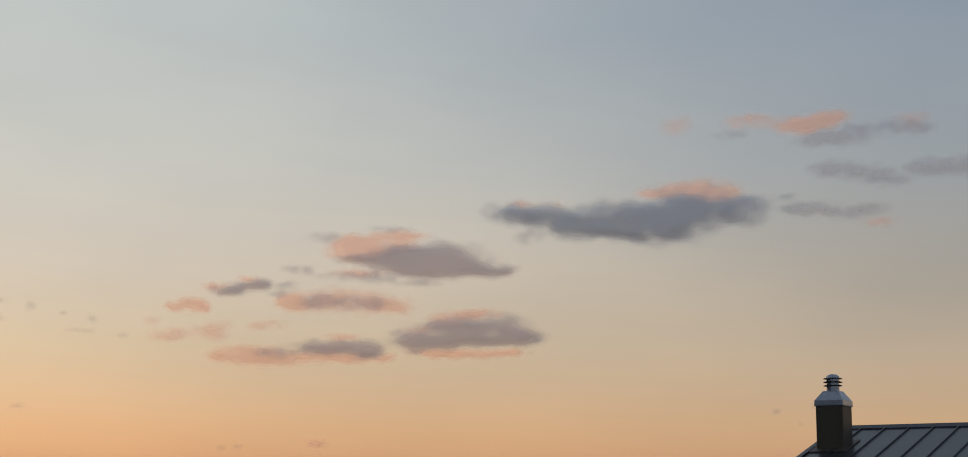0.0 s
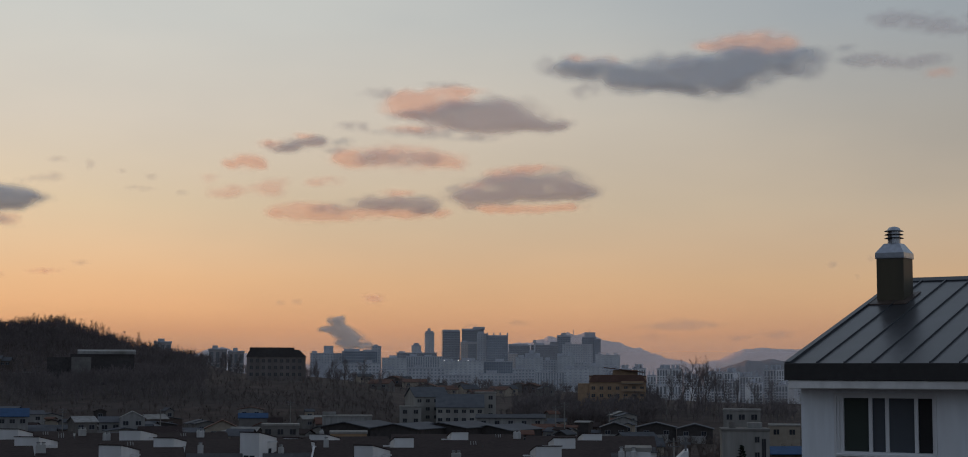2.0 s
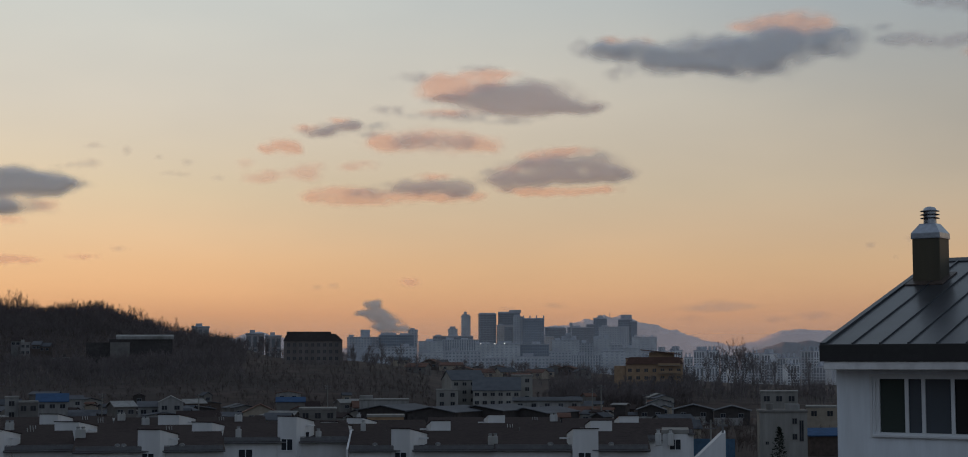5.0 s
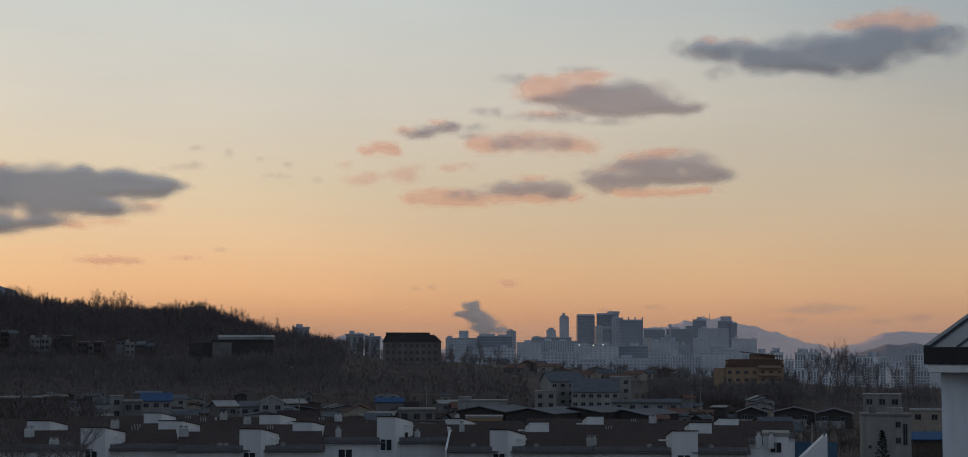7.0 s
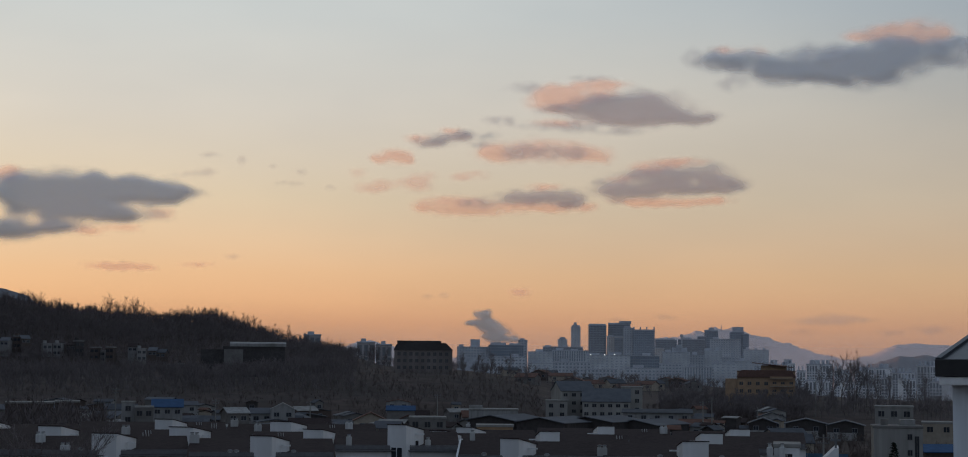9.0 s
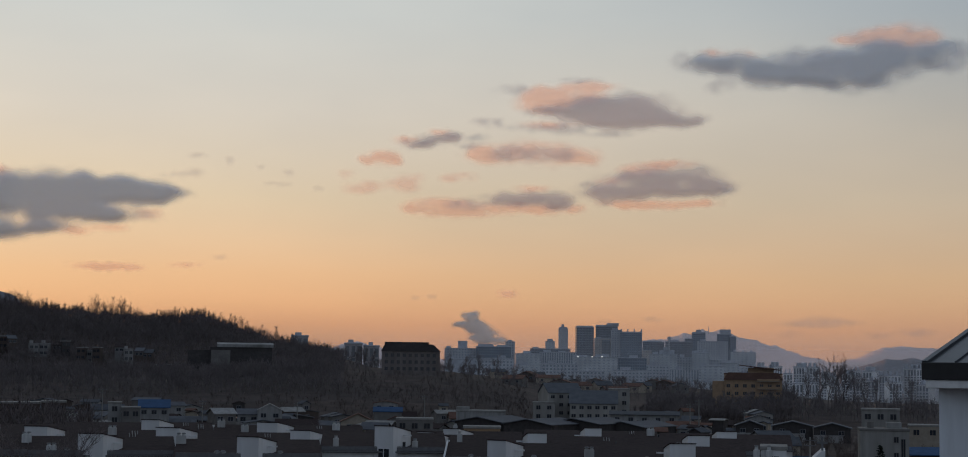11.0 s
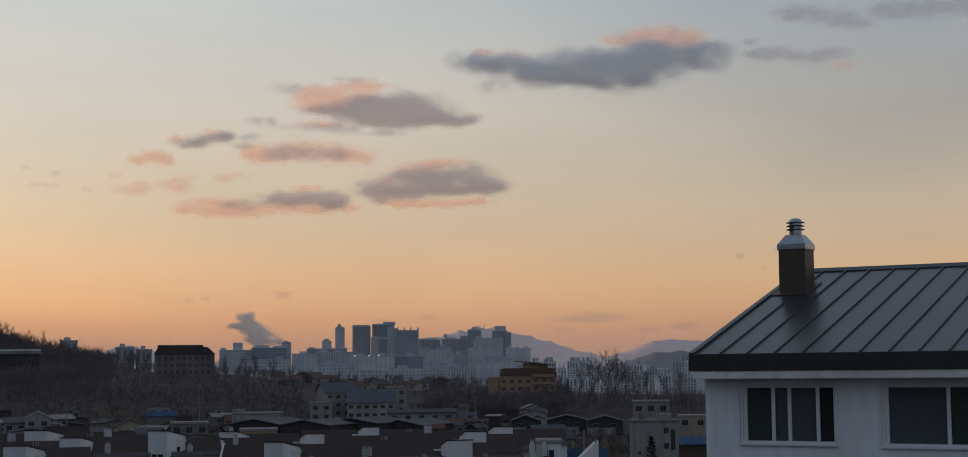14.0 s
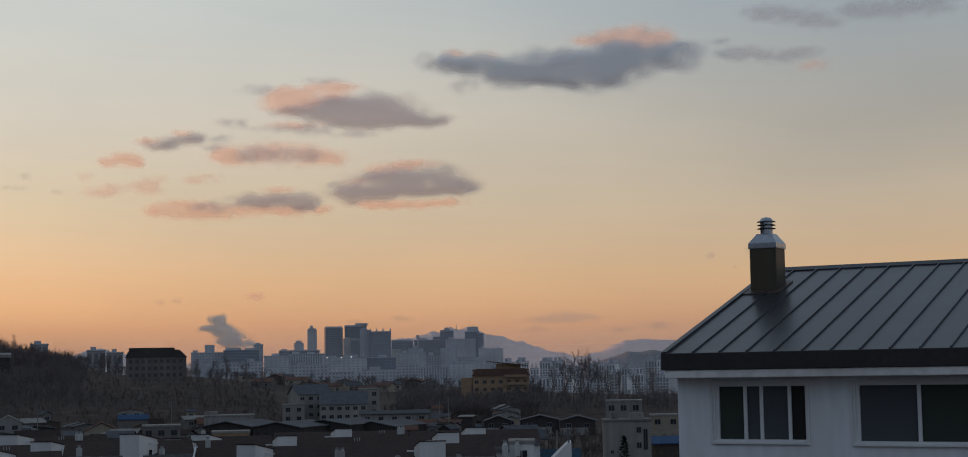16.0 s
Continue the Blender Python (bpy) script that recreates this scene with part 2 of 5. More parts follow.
def ground_z(x, y):
    r, az = math.hypot(x, y), math.degrees(math.atan2(x, y))
    ridge = max(0.0, 1 - max(0, abs(az) - 40) / 40)
    mid, crest = float(np.interp(az, *MID)) * ridge, float(np.interp(az, *CREST)) * ridge
    z = 9 * (1 - ss(60, 170, r))
    z += ss(520, 700, r) * mid + ss(760, 950, r) * (crest - mid)
    z -= ss(1060, 1500, r) * (crest + 12)
    # unseen rise of the hill, added beside the village to cut its sky light
    z += 110 * ss(28.5, 48, -az) * (1 - ss(120, 150, -az)) * ss(120, 330, r) * (1 - ss(900, 1400, r))
    if 520 < r < 1400:
        z += noise.noise(Vector((x / 60, y / 60, 0))) * 1.6 * ss(520, 600, r)
    return z


def on_ground(az, r, turn=0.0, sink=0.0):
    x, y = dirpos(az, r)
    return pose(x, y, ground_z(x, y) - sink, 0, 0, -az + turn)


radii = [0, 8, 20, 40, 60, 80, 110, 140, 170, 200, 240, 280, 320, 360, 400] + list(range(420, 1000, 20)) + [1030, 1080, 1150, 1250, 1350, 1500, 1800, 2300, 3000, 3800, 4900]
azs = [-180 + 10 * k for k in range(14)] + [-40 + k for k in range(81)] + [50 + 10 * k for k in range(14)]
azs = sorted(set(azs))[:-1] if 180 in azs else azs
gv, gf = [(0, 0, ground_z(0, 0.01))], []
for r in radii[1:]:
    for a in azs:
        x, y = dirpos(a, r)
        gv.append((x, y, ground_z(x, y)))
N = len(azs)
for k in range(N):
    gf.append((0, 1 + (k + 1) % N, 1 + k))
for i in range(len(radii) - 2):
    for k in range(N):
        a, b = 1 + i * N + k, 1 + i * N + (k + 1) % N
        gf.append((a, b, b + N, a + N))
me = bpy.data.meshes.new("ground")
me.from_pydata(gv, [], gf)
me.materials.append(M_GROUND)
me.polygons.foreach_set("use_smooth", [True] * len(me.polygons))
ground = tagged(new("ground", me), "dark winter ground of bare soil and dry grass, rising to wooded hills", "ground", kind="structure")


# ---- the neighbouring house ----
def seam_house():
    """Local frame: x along the eave, y into the house, z up from the top of the eave."""
    th, s = 31.6, 1.15
    base = 9.0
    h = thing("house", pose(5.03, 34.13, base, 0, 0, -th), "white stuccoed house with a dark standing-seam metal roof", "house")
    Z = EYE + 0.26 - base
    run, rise, length, pitch = 6.95, 2.10, 15.0, 0.60
    sl = rise / run
    wy, depth = 0.46, 2 * run - 0.46
    # walls with window openings through the front
    wins = [(0.84, 2.92, -1.88, -0.67), (3.88, 6.70, -1.90, -0.67), (8.4, 10.4, -1.90, -0.67)]
    t = 0.25
    xs = sorted({0.05, length} | {v for w in wins for v in w[:2]})
    zs = [-Z, -1.90, -1.88, -0.67, -0.28]
    bm = bmesh.new()
    grid = {}

    def vert(i, k, y):
        if (i, k, y) not in grid:
            grid[(i, k, y)] = bm.verts.new((xs[i], y, zs[k] + Z))
        return grid[(i, k, y)]

    def solid(i, k):
        if not (0 <= i < len(xs) - 1 and 0 <= k < len(zs) - 1):
            return False
        x, z = (xs[i] + xs[i + 1]) / 2, (zs[k] + zs[k + 1]) / 2
        return not any(a < x < b and c < z < d for a, b, c, d in wins)
    for i in range(len(xs) - 1):
        for k in range(len(zs) - 1):
            if not solid(i, k):
                continue
            for y, flip in ((wy, False), (wy + t, True)):
                q = [vert(i, k, y), vert(i + 1, k, y), vert(i + 1, k + 1, y), vert(i, k + 1, y)]
                bm.faces.new(q[::-1] if flip else q)
            for di, dk, e in ((-1, 0, ((i, k), (i, k + 1))), (1, 0, ((i + 1, k + 1), (i + 1, k))), (0, -1, ((i + 1, k), (i, k))), (0, 1, ((i, k + 1), (i + 1, k + 1)))):
                if not solid(i + di, k + dk):
                    (a, b), (c, d) = e
                    bm.faces.new((vert(a, b, wy), vert(c, d, wy), vert(c, d, wy + t), vert(a, b, wy + t)))
    part("front_wall", bm, M_WHITE, h)
    side = [(wy + t, 0), (depth, 0), (depth, Z - 0.28), (run, Z + rise - 0.35), (wy + t, Z - 0.28)]
    part("gable_wall", prism(bmesh.new(), side, "x", 0.05, 0.3), M_WHITE, h)
    part("gable_wall", prism(bmesh.new(), side, "x", length - 0.25, length), M_WHITE, h)
    part("back_wall", B(0.3, length - 0.25, depth - 0.25, depth, 0, Z - 0.28), M_WHITE, h)
    part("floor_slab", B(0.3, length - 0.25, wy + t, depth - 0.25, Z - 2.8, Z - 2.6), M_TRIM, h)
    # grey band under the fascia
    bm = B(-0.02, length + 0.1, -0.05, 0.459, Z - 0.53, Z - 0.356, bevel=0.012)
    part("soffit_band", bm, M_TRIM, h, "weathered pale grey band under the eave")
    # fascia with a thin drip edge
    bm = B(-0.095, length + 0.25, -0.085, 0.27, Z - 0.355, Z + 0.002, bevel=0.01)
    part("fascia", bm, M_FASCIA, h, "black metal fascia")
    # roof slabs
    prof = [(-0.03, Z - 0.03), (run, Z + rise - 0.019), (run, Z + rise - 0.12), (-0.03, Z - 0.1)]
    roof = part("roof", prism(bmesh.new(), prof, "x", -0.04, length + 0.2), M_ROOF, h, "dark blue-grey standing-seam metal roof")
    prof = [(run, Z + rise - 0.003), (2 * run + 0.05, Z - 0.018), (2 * run + 0.05, Z - 0.1), (run, Z + rise - 0.12)]
    part("roof", prism(bmesh.new(), prof, "x", -0.04, length + 0.2), M_ROOF, h)
    # standing seams
    rib = prism(bmesh.new(), [(0.0, Z - 0.008), (0.0, Z + 0.035), (run - 0.02, Z + rise + 0.03), (run - 0.02, Z + rise - 0.02)], "x", -0.014, 0.014)
    m0 = part("seam", rib, M_SEAM, roof)
    me = m0.data
    m0.matrix_basis = pose(pitch, 0, 0)
    for k in range(2, 25):
        part("seam", me, None, roof, m=pose(pitch * k, 0, 0))
    # sheet panels between the seams, each lying a little unevenly
    rng = random.Random(5)
    for k in range(25):
        bm = bmesh.new()
        tip = [rng.uniform(-0.0025, 0.0025) for _ in range(4)]
        x0, x1 = max(0.032, pitch * k + 0.015), pitch * (k + 1) - 0.015
        lie = [(x0, -0.04, Z - 0.013), (x1, -0.04, Z - 0.013), (x1, run - 0.03, Z + rise - 0.012), (x0, run - 0.03, Z + rise - 0.012)]
        up_v = [bm.verts.new((x, y, z + d)) for (x, y, z), d in zip(lie, tip)]
        lo_v = [bm.verts.new((x, y, z - 0.012)) for x, y, z in lie]
        bm.faces.new(up_v), bm.faces.new(lo_v[::-1])
        for q in range(4):
            bm.faces.new((lo_v[q], lo_v[(q + 1) % 4], up_v[(q + 1) % 4], up_v[q]))
        part("roof_panel", bm, M_ROOF, roof)
    # rake flashing and ridge cap
    part("rake_flashing", prism(bmesh.new(), [(-0.06, Z - 0.12), (-0.06, Z + 0.035), (run, Z + rise + 0.035), (run, Z + rise - 0.12)], "x", -0.09, 0.03), M_SEAM, h)
    bm = prism(bmesh.new(), [(run - 0.2, Z + rise - 0.035), (run, Z + rise + 0.06), (run + 0.2, Z + rise - 0.035), (run + 0.2, Z + rise - 0.065), (run - 0.2, Z + rise - 0.065)], "x", -0.1, length + 0.2)
    part("ridge_cap", bm, M_SEAM, h)
    # windows: frame, sliding sashes, panes, sill
    for i, (a, b, c, d) in enumerate(wins):
        w = part("window", B(a - 0.05, b + 0.05, wy - 0.035, wy - 0.003, Z + d, Z + d + 0.05), M_PVC, h, "white plastic sliding window with dark panes")
        for q in ((a - 0.05, a, c - 0.05, d), (b, b + 0.05, c - 0.05, d)):
            part("window_frame", B(q[0], q[1], wy - 0.035, wy - 0.003, Z + q[2], Z + q[3]), M_PVC, w)
        part("window_sill", B(a, b, wy - 0.06, wy - 0.003, Z + c - 0.05, Z + c + 0.006, bevel=0.008), M_PVC, w)
        part("window_frame", B(a, a + 0.05, wy + 0.015, wy + 0.14, Z + c, Z + d), M_PVC, w)
        part("window_frame", B(b - 0.05, b, wy + 0.02, wy + 0.14, Z + c, Z + d), M_PVC, w)
        part("window_frame", B(a + 0.05, b - 0.05, wy + 0.02, wy + 0.14, Z + d - 0.05, Z + d), M_PVC, w)
        part("window_frame", B(a + 0.05, b - 0.05, wy + 0.02, wy + 0.14, Z + c, Z + c + 0.05), M_PVC, w)
        part("window_frame", B(a + 0.05, a + 0.13, wy + 0.05, wy + 0.1, Z + c + 0.05, Z + d - 0.05), M_PVC, w)
        xs = [1.56, 1.90, 2.53] if i == 0 else [a + (b - a) * 0.475]
        for k, x in enumerate(xs):
            yy = wy + (0.03 if k % 2 == 0 else 0.075)
            part("sash_stile", B(x - 0.04, x + 0.04, yy, yy + 0.04, Z + c + 0.05, Z + d - 0.05, bevel=0.006), M_PVC, w)
        edges = [a + 0.05] + xs + [b - 0.05]
        for k in range(len(edges) - 1):
            part("pane", B(edges[k] + 0.003, edges[k + 1] - 0.003, wy + 0.115, wy + 0.121, Z + c + 0.052, Z + d - 0.052), ((M_GLASS2, M_GLASS, M_GLASS, M_GLASS3) if i == 0 else (M_GLASS, M_GLASS2))[k], w)
        # reflected sky and dim curtains are put into the pane tints; no room behind
    # chimney
    cx0, cx1, cy0, cy1 = 0.13, 0.79, 4.92, 5.58
    zb = Z + cy0 * sl - 0.12
    zt = Z + cy0 * sl + 1.04
    ch = part("chimney", B(cx0, cx1, cy0, cy1, zb, zt, bevel=0.015), M_CHIM, h, "brown sheet-clad chimney with a galvanised cap")
    bm = prism(bmesh.new(), [(cy0 - 0.3, Z + (cy0 - 0.3) * sl + 0.004), (cy0 - 0.3, Z + (cy0 - 0.3) * sl + 0.03), (cy1 + 0.1, Z + (cy1 + 0.1) * sl + 0.03), (cy1 + 0.1, Z + (cy1 + 0.1) * sl + 0.004)], "x", cx0 - 0.1, cx1 + 0.15)
    part("chimney_flashing", bm, M_RUSTY, ch, "rust-stained flashing")
    mx, my = (cx0 + cx1) / 2, (cy0 + cy1) / 2
    bm = B(cx0 - 0.025, cx1 + 0.025, cy0 - 0.025, cy1 + 0.025, zt - 0.02, zt + 0.012, bevel=0.008)
    part("cap_rim", bm, M_ZINC, ch)
    bm = bmesh.new()
    corners = ((-1, -1), (1, -1), (1, 1), (-1, 1))
    rings = [[bm.verts.new((mx + dx * w, my + dy * w, zt + z)) for dx, dy in corners] for w, z in ((0.352, 0.013), (0.348, 0.115), (0.185, 0.345))]
    bm.faces.new(rings[0][::-1]), bm.faces.new(rings[2])
    for lo, hi in zip(rings, rings[1:]):
        for k in range(4):
            bm.faces.new((lo[k], lo[(k + 1) % 4], hi[(k + 1) % 4], hi[k]))
    part("cap_hood", bm, M_ZINC, ch, "galvanised tapered hood")
    part("flue_pipe", tube(bmesh.new(), (mx, my, zt + 0.33), (mx, my, zt + 0.66), 0.15, 0.15, 20), M_ZINC, ch)
    for k in range(3):
        z = zt + 0.47 + 0.085 * k
        part("cowl_ring", tube(bmesh.new(), (mx, my, z), (mx, my, z + 0.02), 0.232, 0.2, 24), M_SEAM, ch)
    dome = bmesh.new()
    for r0, r1, z0, z1 in ((0.16, 0.15, 0.66, 0.70), (0.15, 0.11, 0.70, 0.735), (0.11, 0.04, 0.735, 0.755)):
        tube(dome, (mx, my, zt + z0), (mx, my, zt + z1), r0, r1, 20)
    part("cowl_dome", dome, M_ZINC, ch)
    return h


seam_house()


# ---- clouds: lens-shaped bodies with torn edges, high and far off ----
def noise_field(x, y, seed, octaves=4):
    """Smooth uneven values about -1 to 1 over arrays of places, finer in each octave."""
    total, amp = np.zeros_like(x), 0.5
    tab = np.random.RandomState(seed).uniform(-1, 1, (64, 64))
    for _ in range(octaves):
        i, j = np.floor(x).astype(int), np.floor(y).astype(int)
        u, v = x - i, y - j
        u, v = u * u * (3 - 2 * u), v * v * (3 - 2 * v)
        a, b = tab[j % 64, i % 64], tab[j % 64, (i + 1) % 64]
        c, d = tab[(j + 1) % 64, i % 64], tab[(j + 1) % 64, (i + 1) % 64]
        total += amp * ((a * (1 - u) + b * u) * (1 - v) + (c * (1 - u) + d * u) * v)
        x, y, amp = x * 2.03 + 17.1, y * 2.03 + 5.7, amp * 0.55
    return total


def cloud_material(name, base, strength, clear):
    """Vapour: thin where the body is thin; clear is the share of light that comes through from behind."""
    m = bpy.data.materials.new(name)
    m.use_nodes = True
    nt = m.node_tree
    nt.nodes.clear()
    att = nt.nodes.new("ShaderNodeAttribute")
    att.attribute_name = "body"
    mr = nt.nodes.new("ShaderNodeMapRange")
    mr.interpolation_type = "SMOOTHSTEP"
    mr.inputs["To Max"].default_value = strength
    nt.links.new(att.outputs["Fac"], mr.inputs["Value"])
    df, tl, tr = nt.nodes.new("ShaderNodeBsdfDiffuse"), nt.nodes.new("ShaderNodeBsdfTranslucent"), nt.nodes.new("ShaderNodeBsdfTransparent")
    df.inputs["Color"].default_value = tl.inputs["Color"].default_value = (*base, 1)
    a, b = nt.nodes.new("ShaderNodeMixShader"), nt.nodes.new("ShaderNodeMixShader")
    a.inputs[0].default_value = clear
    nt.links.new(df.outputs[0], a.inputs[1])
    nt.links.new(tl.outputs[0], a.inputs[2])
    nt.links.new(mr.outputs[0], b.inputs[0])
    nt.links.new(tr.outputs[0], b.inputs[1])
    nt.links.new(a.outputs[0], b.inputs[2])
    nt.links.new(b.outputs[0], nt.nodes.new("ShaderNodeOutputMaterial").inputs["Surface"])
    return m


def blur(d, times):
    for _ in range(times):
        p = np.pad(d, 1, mode="edge")
        d = (p[:-2, 1:-1] + p[2:, 1:-1] + p[1:-1, :-2] + p[1:-1, 2:] + d) / 5
    return d


def vapour(lobes, r, seed, step=0.04, torn=1.0, thick=0.22, soft=1.1):
    """Meshes of one body of vapour, one for each piece. Lobes: bearing, height angle, half width and half height in degrees, seen from the window."""
    a0, a1 = min(l[0] - 1.7 * l[2] for l in lobes) - 0.2, max(l[0] + 1.7 * l[2] for l in lobes) + 0.2
    e0, e1 = min(l[1] - 1.9 * l[3] for l in lobes) - 0.1, max(l[1] + 1.8 * l[3] for l in lobes) + 0.1
    nx, nz = max(8, int((a1 - a0) / step)), max(8, int((e1 - e0) / step))
    A, E = np.meshgrid(np.linspace(a0, a1, nx + 1), np.linspace(e0, e1, nz + 1))
    size = min(1.0, max(0.22, max(l[3] for l in lobes) / 0.6))
    X, Z = A / size, E / size
    wa = A + 0.3 * torn * size * noise_field(X * 1.0, Z * 2.2, seed)
    we = E + 0.16 * torn * size * noise_field(X * 1.1 + 9, Z * 2.0 + 4, seed + 1)
    dens = np.zeros_like(A)
    for la, le, rx, ry in lobes:
        dz = (we - le) / np.where(we > le, ry, ry * 1.1)
        dens += np.exp(-1.5 * (((wa - la) / rx) ** 2 + dz ** 2) ** 1.1)
    puff = noise_field(X * 1.5, Z * 3.6, seed + 2, 5)
    body = (dens * (1 + 0.75 * torn * puff) + 0.12 * torn * puff - 0.14) / soft
    edge = np.minimum(np.minimum(A - a0, a1 - A) / 0.2, np.minimum(E - e0, e1 - E) / 0.1)
    body = blur(np.clip(np.minimum(body, edge), 0, 1.0), 3 + int(8 * size))
    body[body < 0.004] = 0.0
    form = blur(np.minimum(dens, 1.6), 12)
    la, le = lobes[0][:2]
    cx, cy = dirpos(la, r)
    cz = el_z(le, r)
    high = max(l[3] for l in lobes)
    marks, count = np.zeros(body.shape, int), 0
    for j0, i0 in zip(*np.nonzero(body > 0)):
        if marks[j0, i0]:
            continue
        count += 1
        stack = [(j0, i0)]
        marks[j0, i0] = count
        while stack:
            j, i = stack.pop()
            for v, u in ((j - 1, i), (j + 1, i), (j, i - 1), (j, i + 1), (j - 1, i - 1), (j - 1, i + 1), (j + 1, i - 1), (j + 1, i + 1)):
                if 0 <= v <= nz and 0 <= u <= nx and body[v, u] > 0 and not marks[v, u]:
                    marks[v, u] = count
                    stack.append((v, u))
    out = []
    for piece in range(1, count + 1):
        live = marks == piece
        if live.sum() < 30 or body[live].max() < 0.06:
            continue
        pad = np.pad(live, 1)
        inner = pad[:-2, 1:-1] & pad[2:, 1:-1] & pad[1:-1, :-2] & pad[1:-1, 2:] & pad[:-2, :-2] & pad[2:, 2:] & pad[:-2, 2:] & pad[2:, :-2]
        verts, vals, faces, index = [], [], [], {}
        for side in (-1, 1):
            for j, i in zip(*np.nonzero(live)):
                if not inner[j, i] and side > 0:
                    index[side, j, i] = index[-1, j, i]
                    continue
                rr = r + (side * r * 0.0175 * thick * high * form[j, i] if inner[j, i] else 0.0)
                x, y = dirpos(A[j, i], rr)
                index[side, j, i] = len(verts)
                verts.append((x - cx, y - cy, el_z(E[j, i], r) - cz))
                vals.append(body[j, i])
        j0, j1, i0, i1 = (f(np.nonzero(live)[k]) for k in (0, 1) for f in (np.min, np.max))
        for side in (-1, 1):
            for j in range(j0 - 1, j1 + 1):
                for i in range(i0 - 1, i1 + 1):
                    at = [(j + v, i + u) for u, v in ((0, 0), (1, 0), (1, 1), (0, 1)) if (1, j + v, i + u) in index]
                    if len(at) < 3 or side > 0 and all(index[-1, v, u] == index[1, v, u] for v, u in at):
                        continue
                    q = [index[side, v, u] for v, u in at]
                    faces.append(q if side < 0 else q[::-1])
        me = bpy.data.meshes.new("vapour")
        me.from_pydata(verts, [], faces)
        me.attributes.new("body", "FLOAT", "POINT").data.foreach_set("value", vals)
        me.polygons.foreach_set("use_smooth", [True] * len(me.polygons))
        out.append((me, Vector((cx, cy, cz))))
    return out


# dusk light is partly put into the tints: warm lit edges, bluish bodies
M_HIGH = cloud_material("cloud_vapour", (0.75, 0.86, 0.94), 0.66, 0.03)
M_LOW = cloud_material("low_cloud_vapour", (0.84, 0.85, 0.88), 0.56, 0.14)
M_LIT = cloud_material("lit_tint_vapour", (0.97, 0.86, 0.76), 0.46, 0.52)
M_WISP = cloud_material("cloud_wisp", (0.8, 0.88, 0.96), 0.28, 0.14)
M_TRACE = cloud_material("cloud_trace", (0.82, 0.86, 0.9), 0.17, 0.2)
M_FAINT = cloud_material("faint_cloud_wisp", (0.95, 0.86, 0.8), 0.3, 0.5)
M_STEAM = cloud_material("steam", (0.97, 0.94, 0.9), 0.7, 0.42)
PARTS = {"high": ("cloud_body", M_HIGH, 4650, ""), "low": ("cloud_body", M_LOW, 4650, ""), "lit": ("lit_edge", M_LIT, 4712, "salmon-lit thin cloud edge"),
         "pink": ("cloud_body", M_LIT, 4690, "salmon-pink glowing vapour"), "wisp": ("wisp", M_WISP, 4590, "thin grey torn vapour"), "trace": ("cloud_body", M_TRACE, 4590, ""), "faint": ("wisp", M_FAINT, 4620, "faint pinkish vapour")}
cloud_seed = itertools.count(3, 5)


def sky_cloud(label, **bodies):
    first = next(iter(bodies.values()))[0]
    x, y = dirpos(first[0], 4650)
    at = Vector((x, y, el_z(first[1], 4650)))
    t = thing("cloud", Matrix.Translation(at), label, "cloud", "clouds in the dusk sky")
    for kind, lobes in bodies.items():
        name, material, r, lab = PARTS[kind]
        for me, c in vapour(lobes, r, next(cloud_seed), soft=1.5 if kind in ("high", "low") else 1.25):
            me.materials.append(material)
            part(name, me, None, t, lab if len(bodies) > 1 else "", Matrix.Translation(c - at))


sky_cloud("grey dusk cloud with a salmon-lit upper edge",
          high=[(1.70, 10.96, 1.58, 0.44), (0.81, 10.93, 0.79, 0.38), (2.92, 10.61, 1.69, 0.60), (4.57, 10.64, 2.25, 0.60), (6.11, 10.92, 2.25, 0.88), (7.63, 11.08, 1.91, 0.82), (8.92, 11.03, 1.13, 0.53), (5.67, 10.35, 2.02, 0.49), (3.03, 10.32, 1.12, 0.33)],
          lit=[(7.32, 11.74, 1.47, 0.49), (6.01, 11.61, 1.08, 0.29), (8.29, 11.55, 1.01, 0.35), (1.15, 11.27, 0.72, 0.20), (2.26, 11.23, 0.54, 0.24)],
          wisp=[(-0.03, 10.98, 0.50, 0.44), (1.36, 10.09, 0.63, 0.35), (4.58, 11.11, 1.24, 0.40), (9.61, 11.07, 0.77, 0.44), (9.24, 10.59, 0.67, 0.27)])
sky_cloud("grey dusk cloud with a salmon-lit upper edge",
          low=[(-1.42, 9.41, 1.90, 0.64), (-2.76, 9.31, 1.68, 0.60), (-4.10, 9.29, 1.57, 0.42), (-0.42, 9.01, 1.12, 0.42), (0.13, 8.83, 0.72, 0.24), (-2.09, 8.85, 2.01, 0.29), (-5.22, 9.24, 0.90, 0.20)],
          lit=[(-3.77, 9.86, 1.35, 0.42), (-4.99, 9.81, 1.01, 0.35), (-5.22, 9.41, 0.90, 0.27), (-3.10, 10.12, 0.94, 0.22), (-4.44, 9.53, 1.34, 0.31), (-4.66, 8.76, 1.34, 0.15)],
          wisp=[(-6.11, 9.98, 0.94, 0.27), (-5.44, 8.64, 1.34, 0.20), (-3.99, 8.63, 1.45, 0.24), (-6.95, 8.85, 0.80, 0.20), (-2.54, 8.41, 1.00, 0.13), (-3.65, 10.34, 1.12, 0.13)])
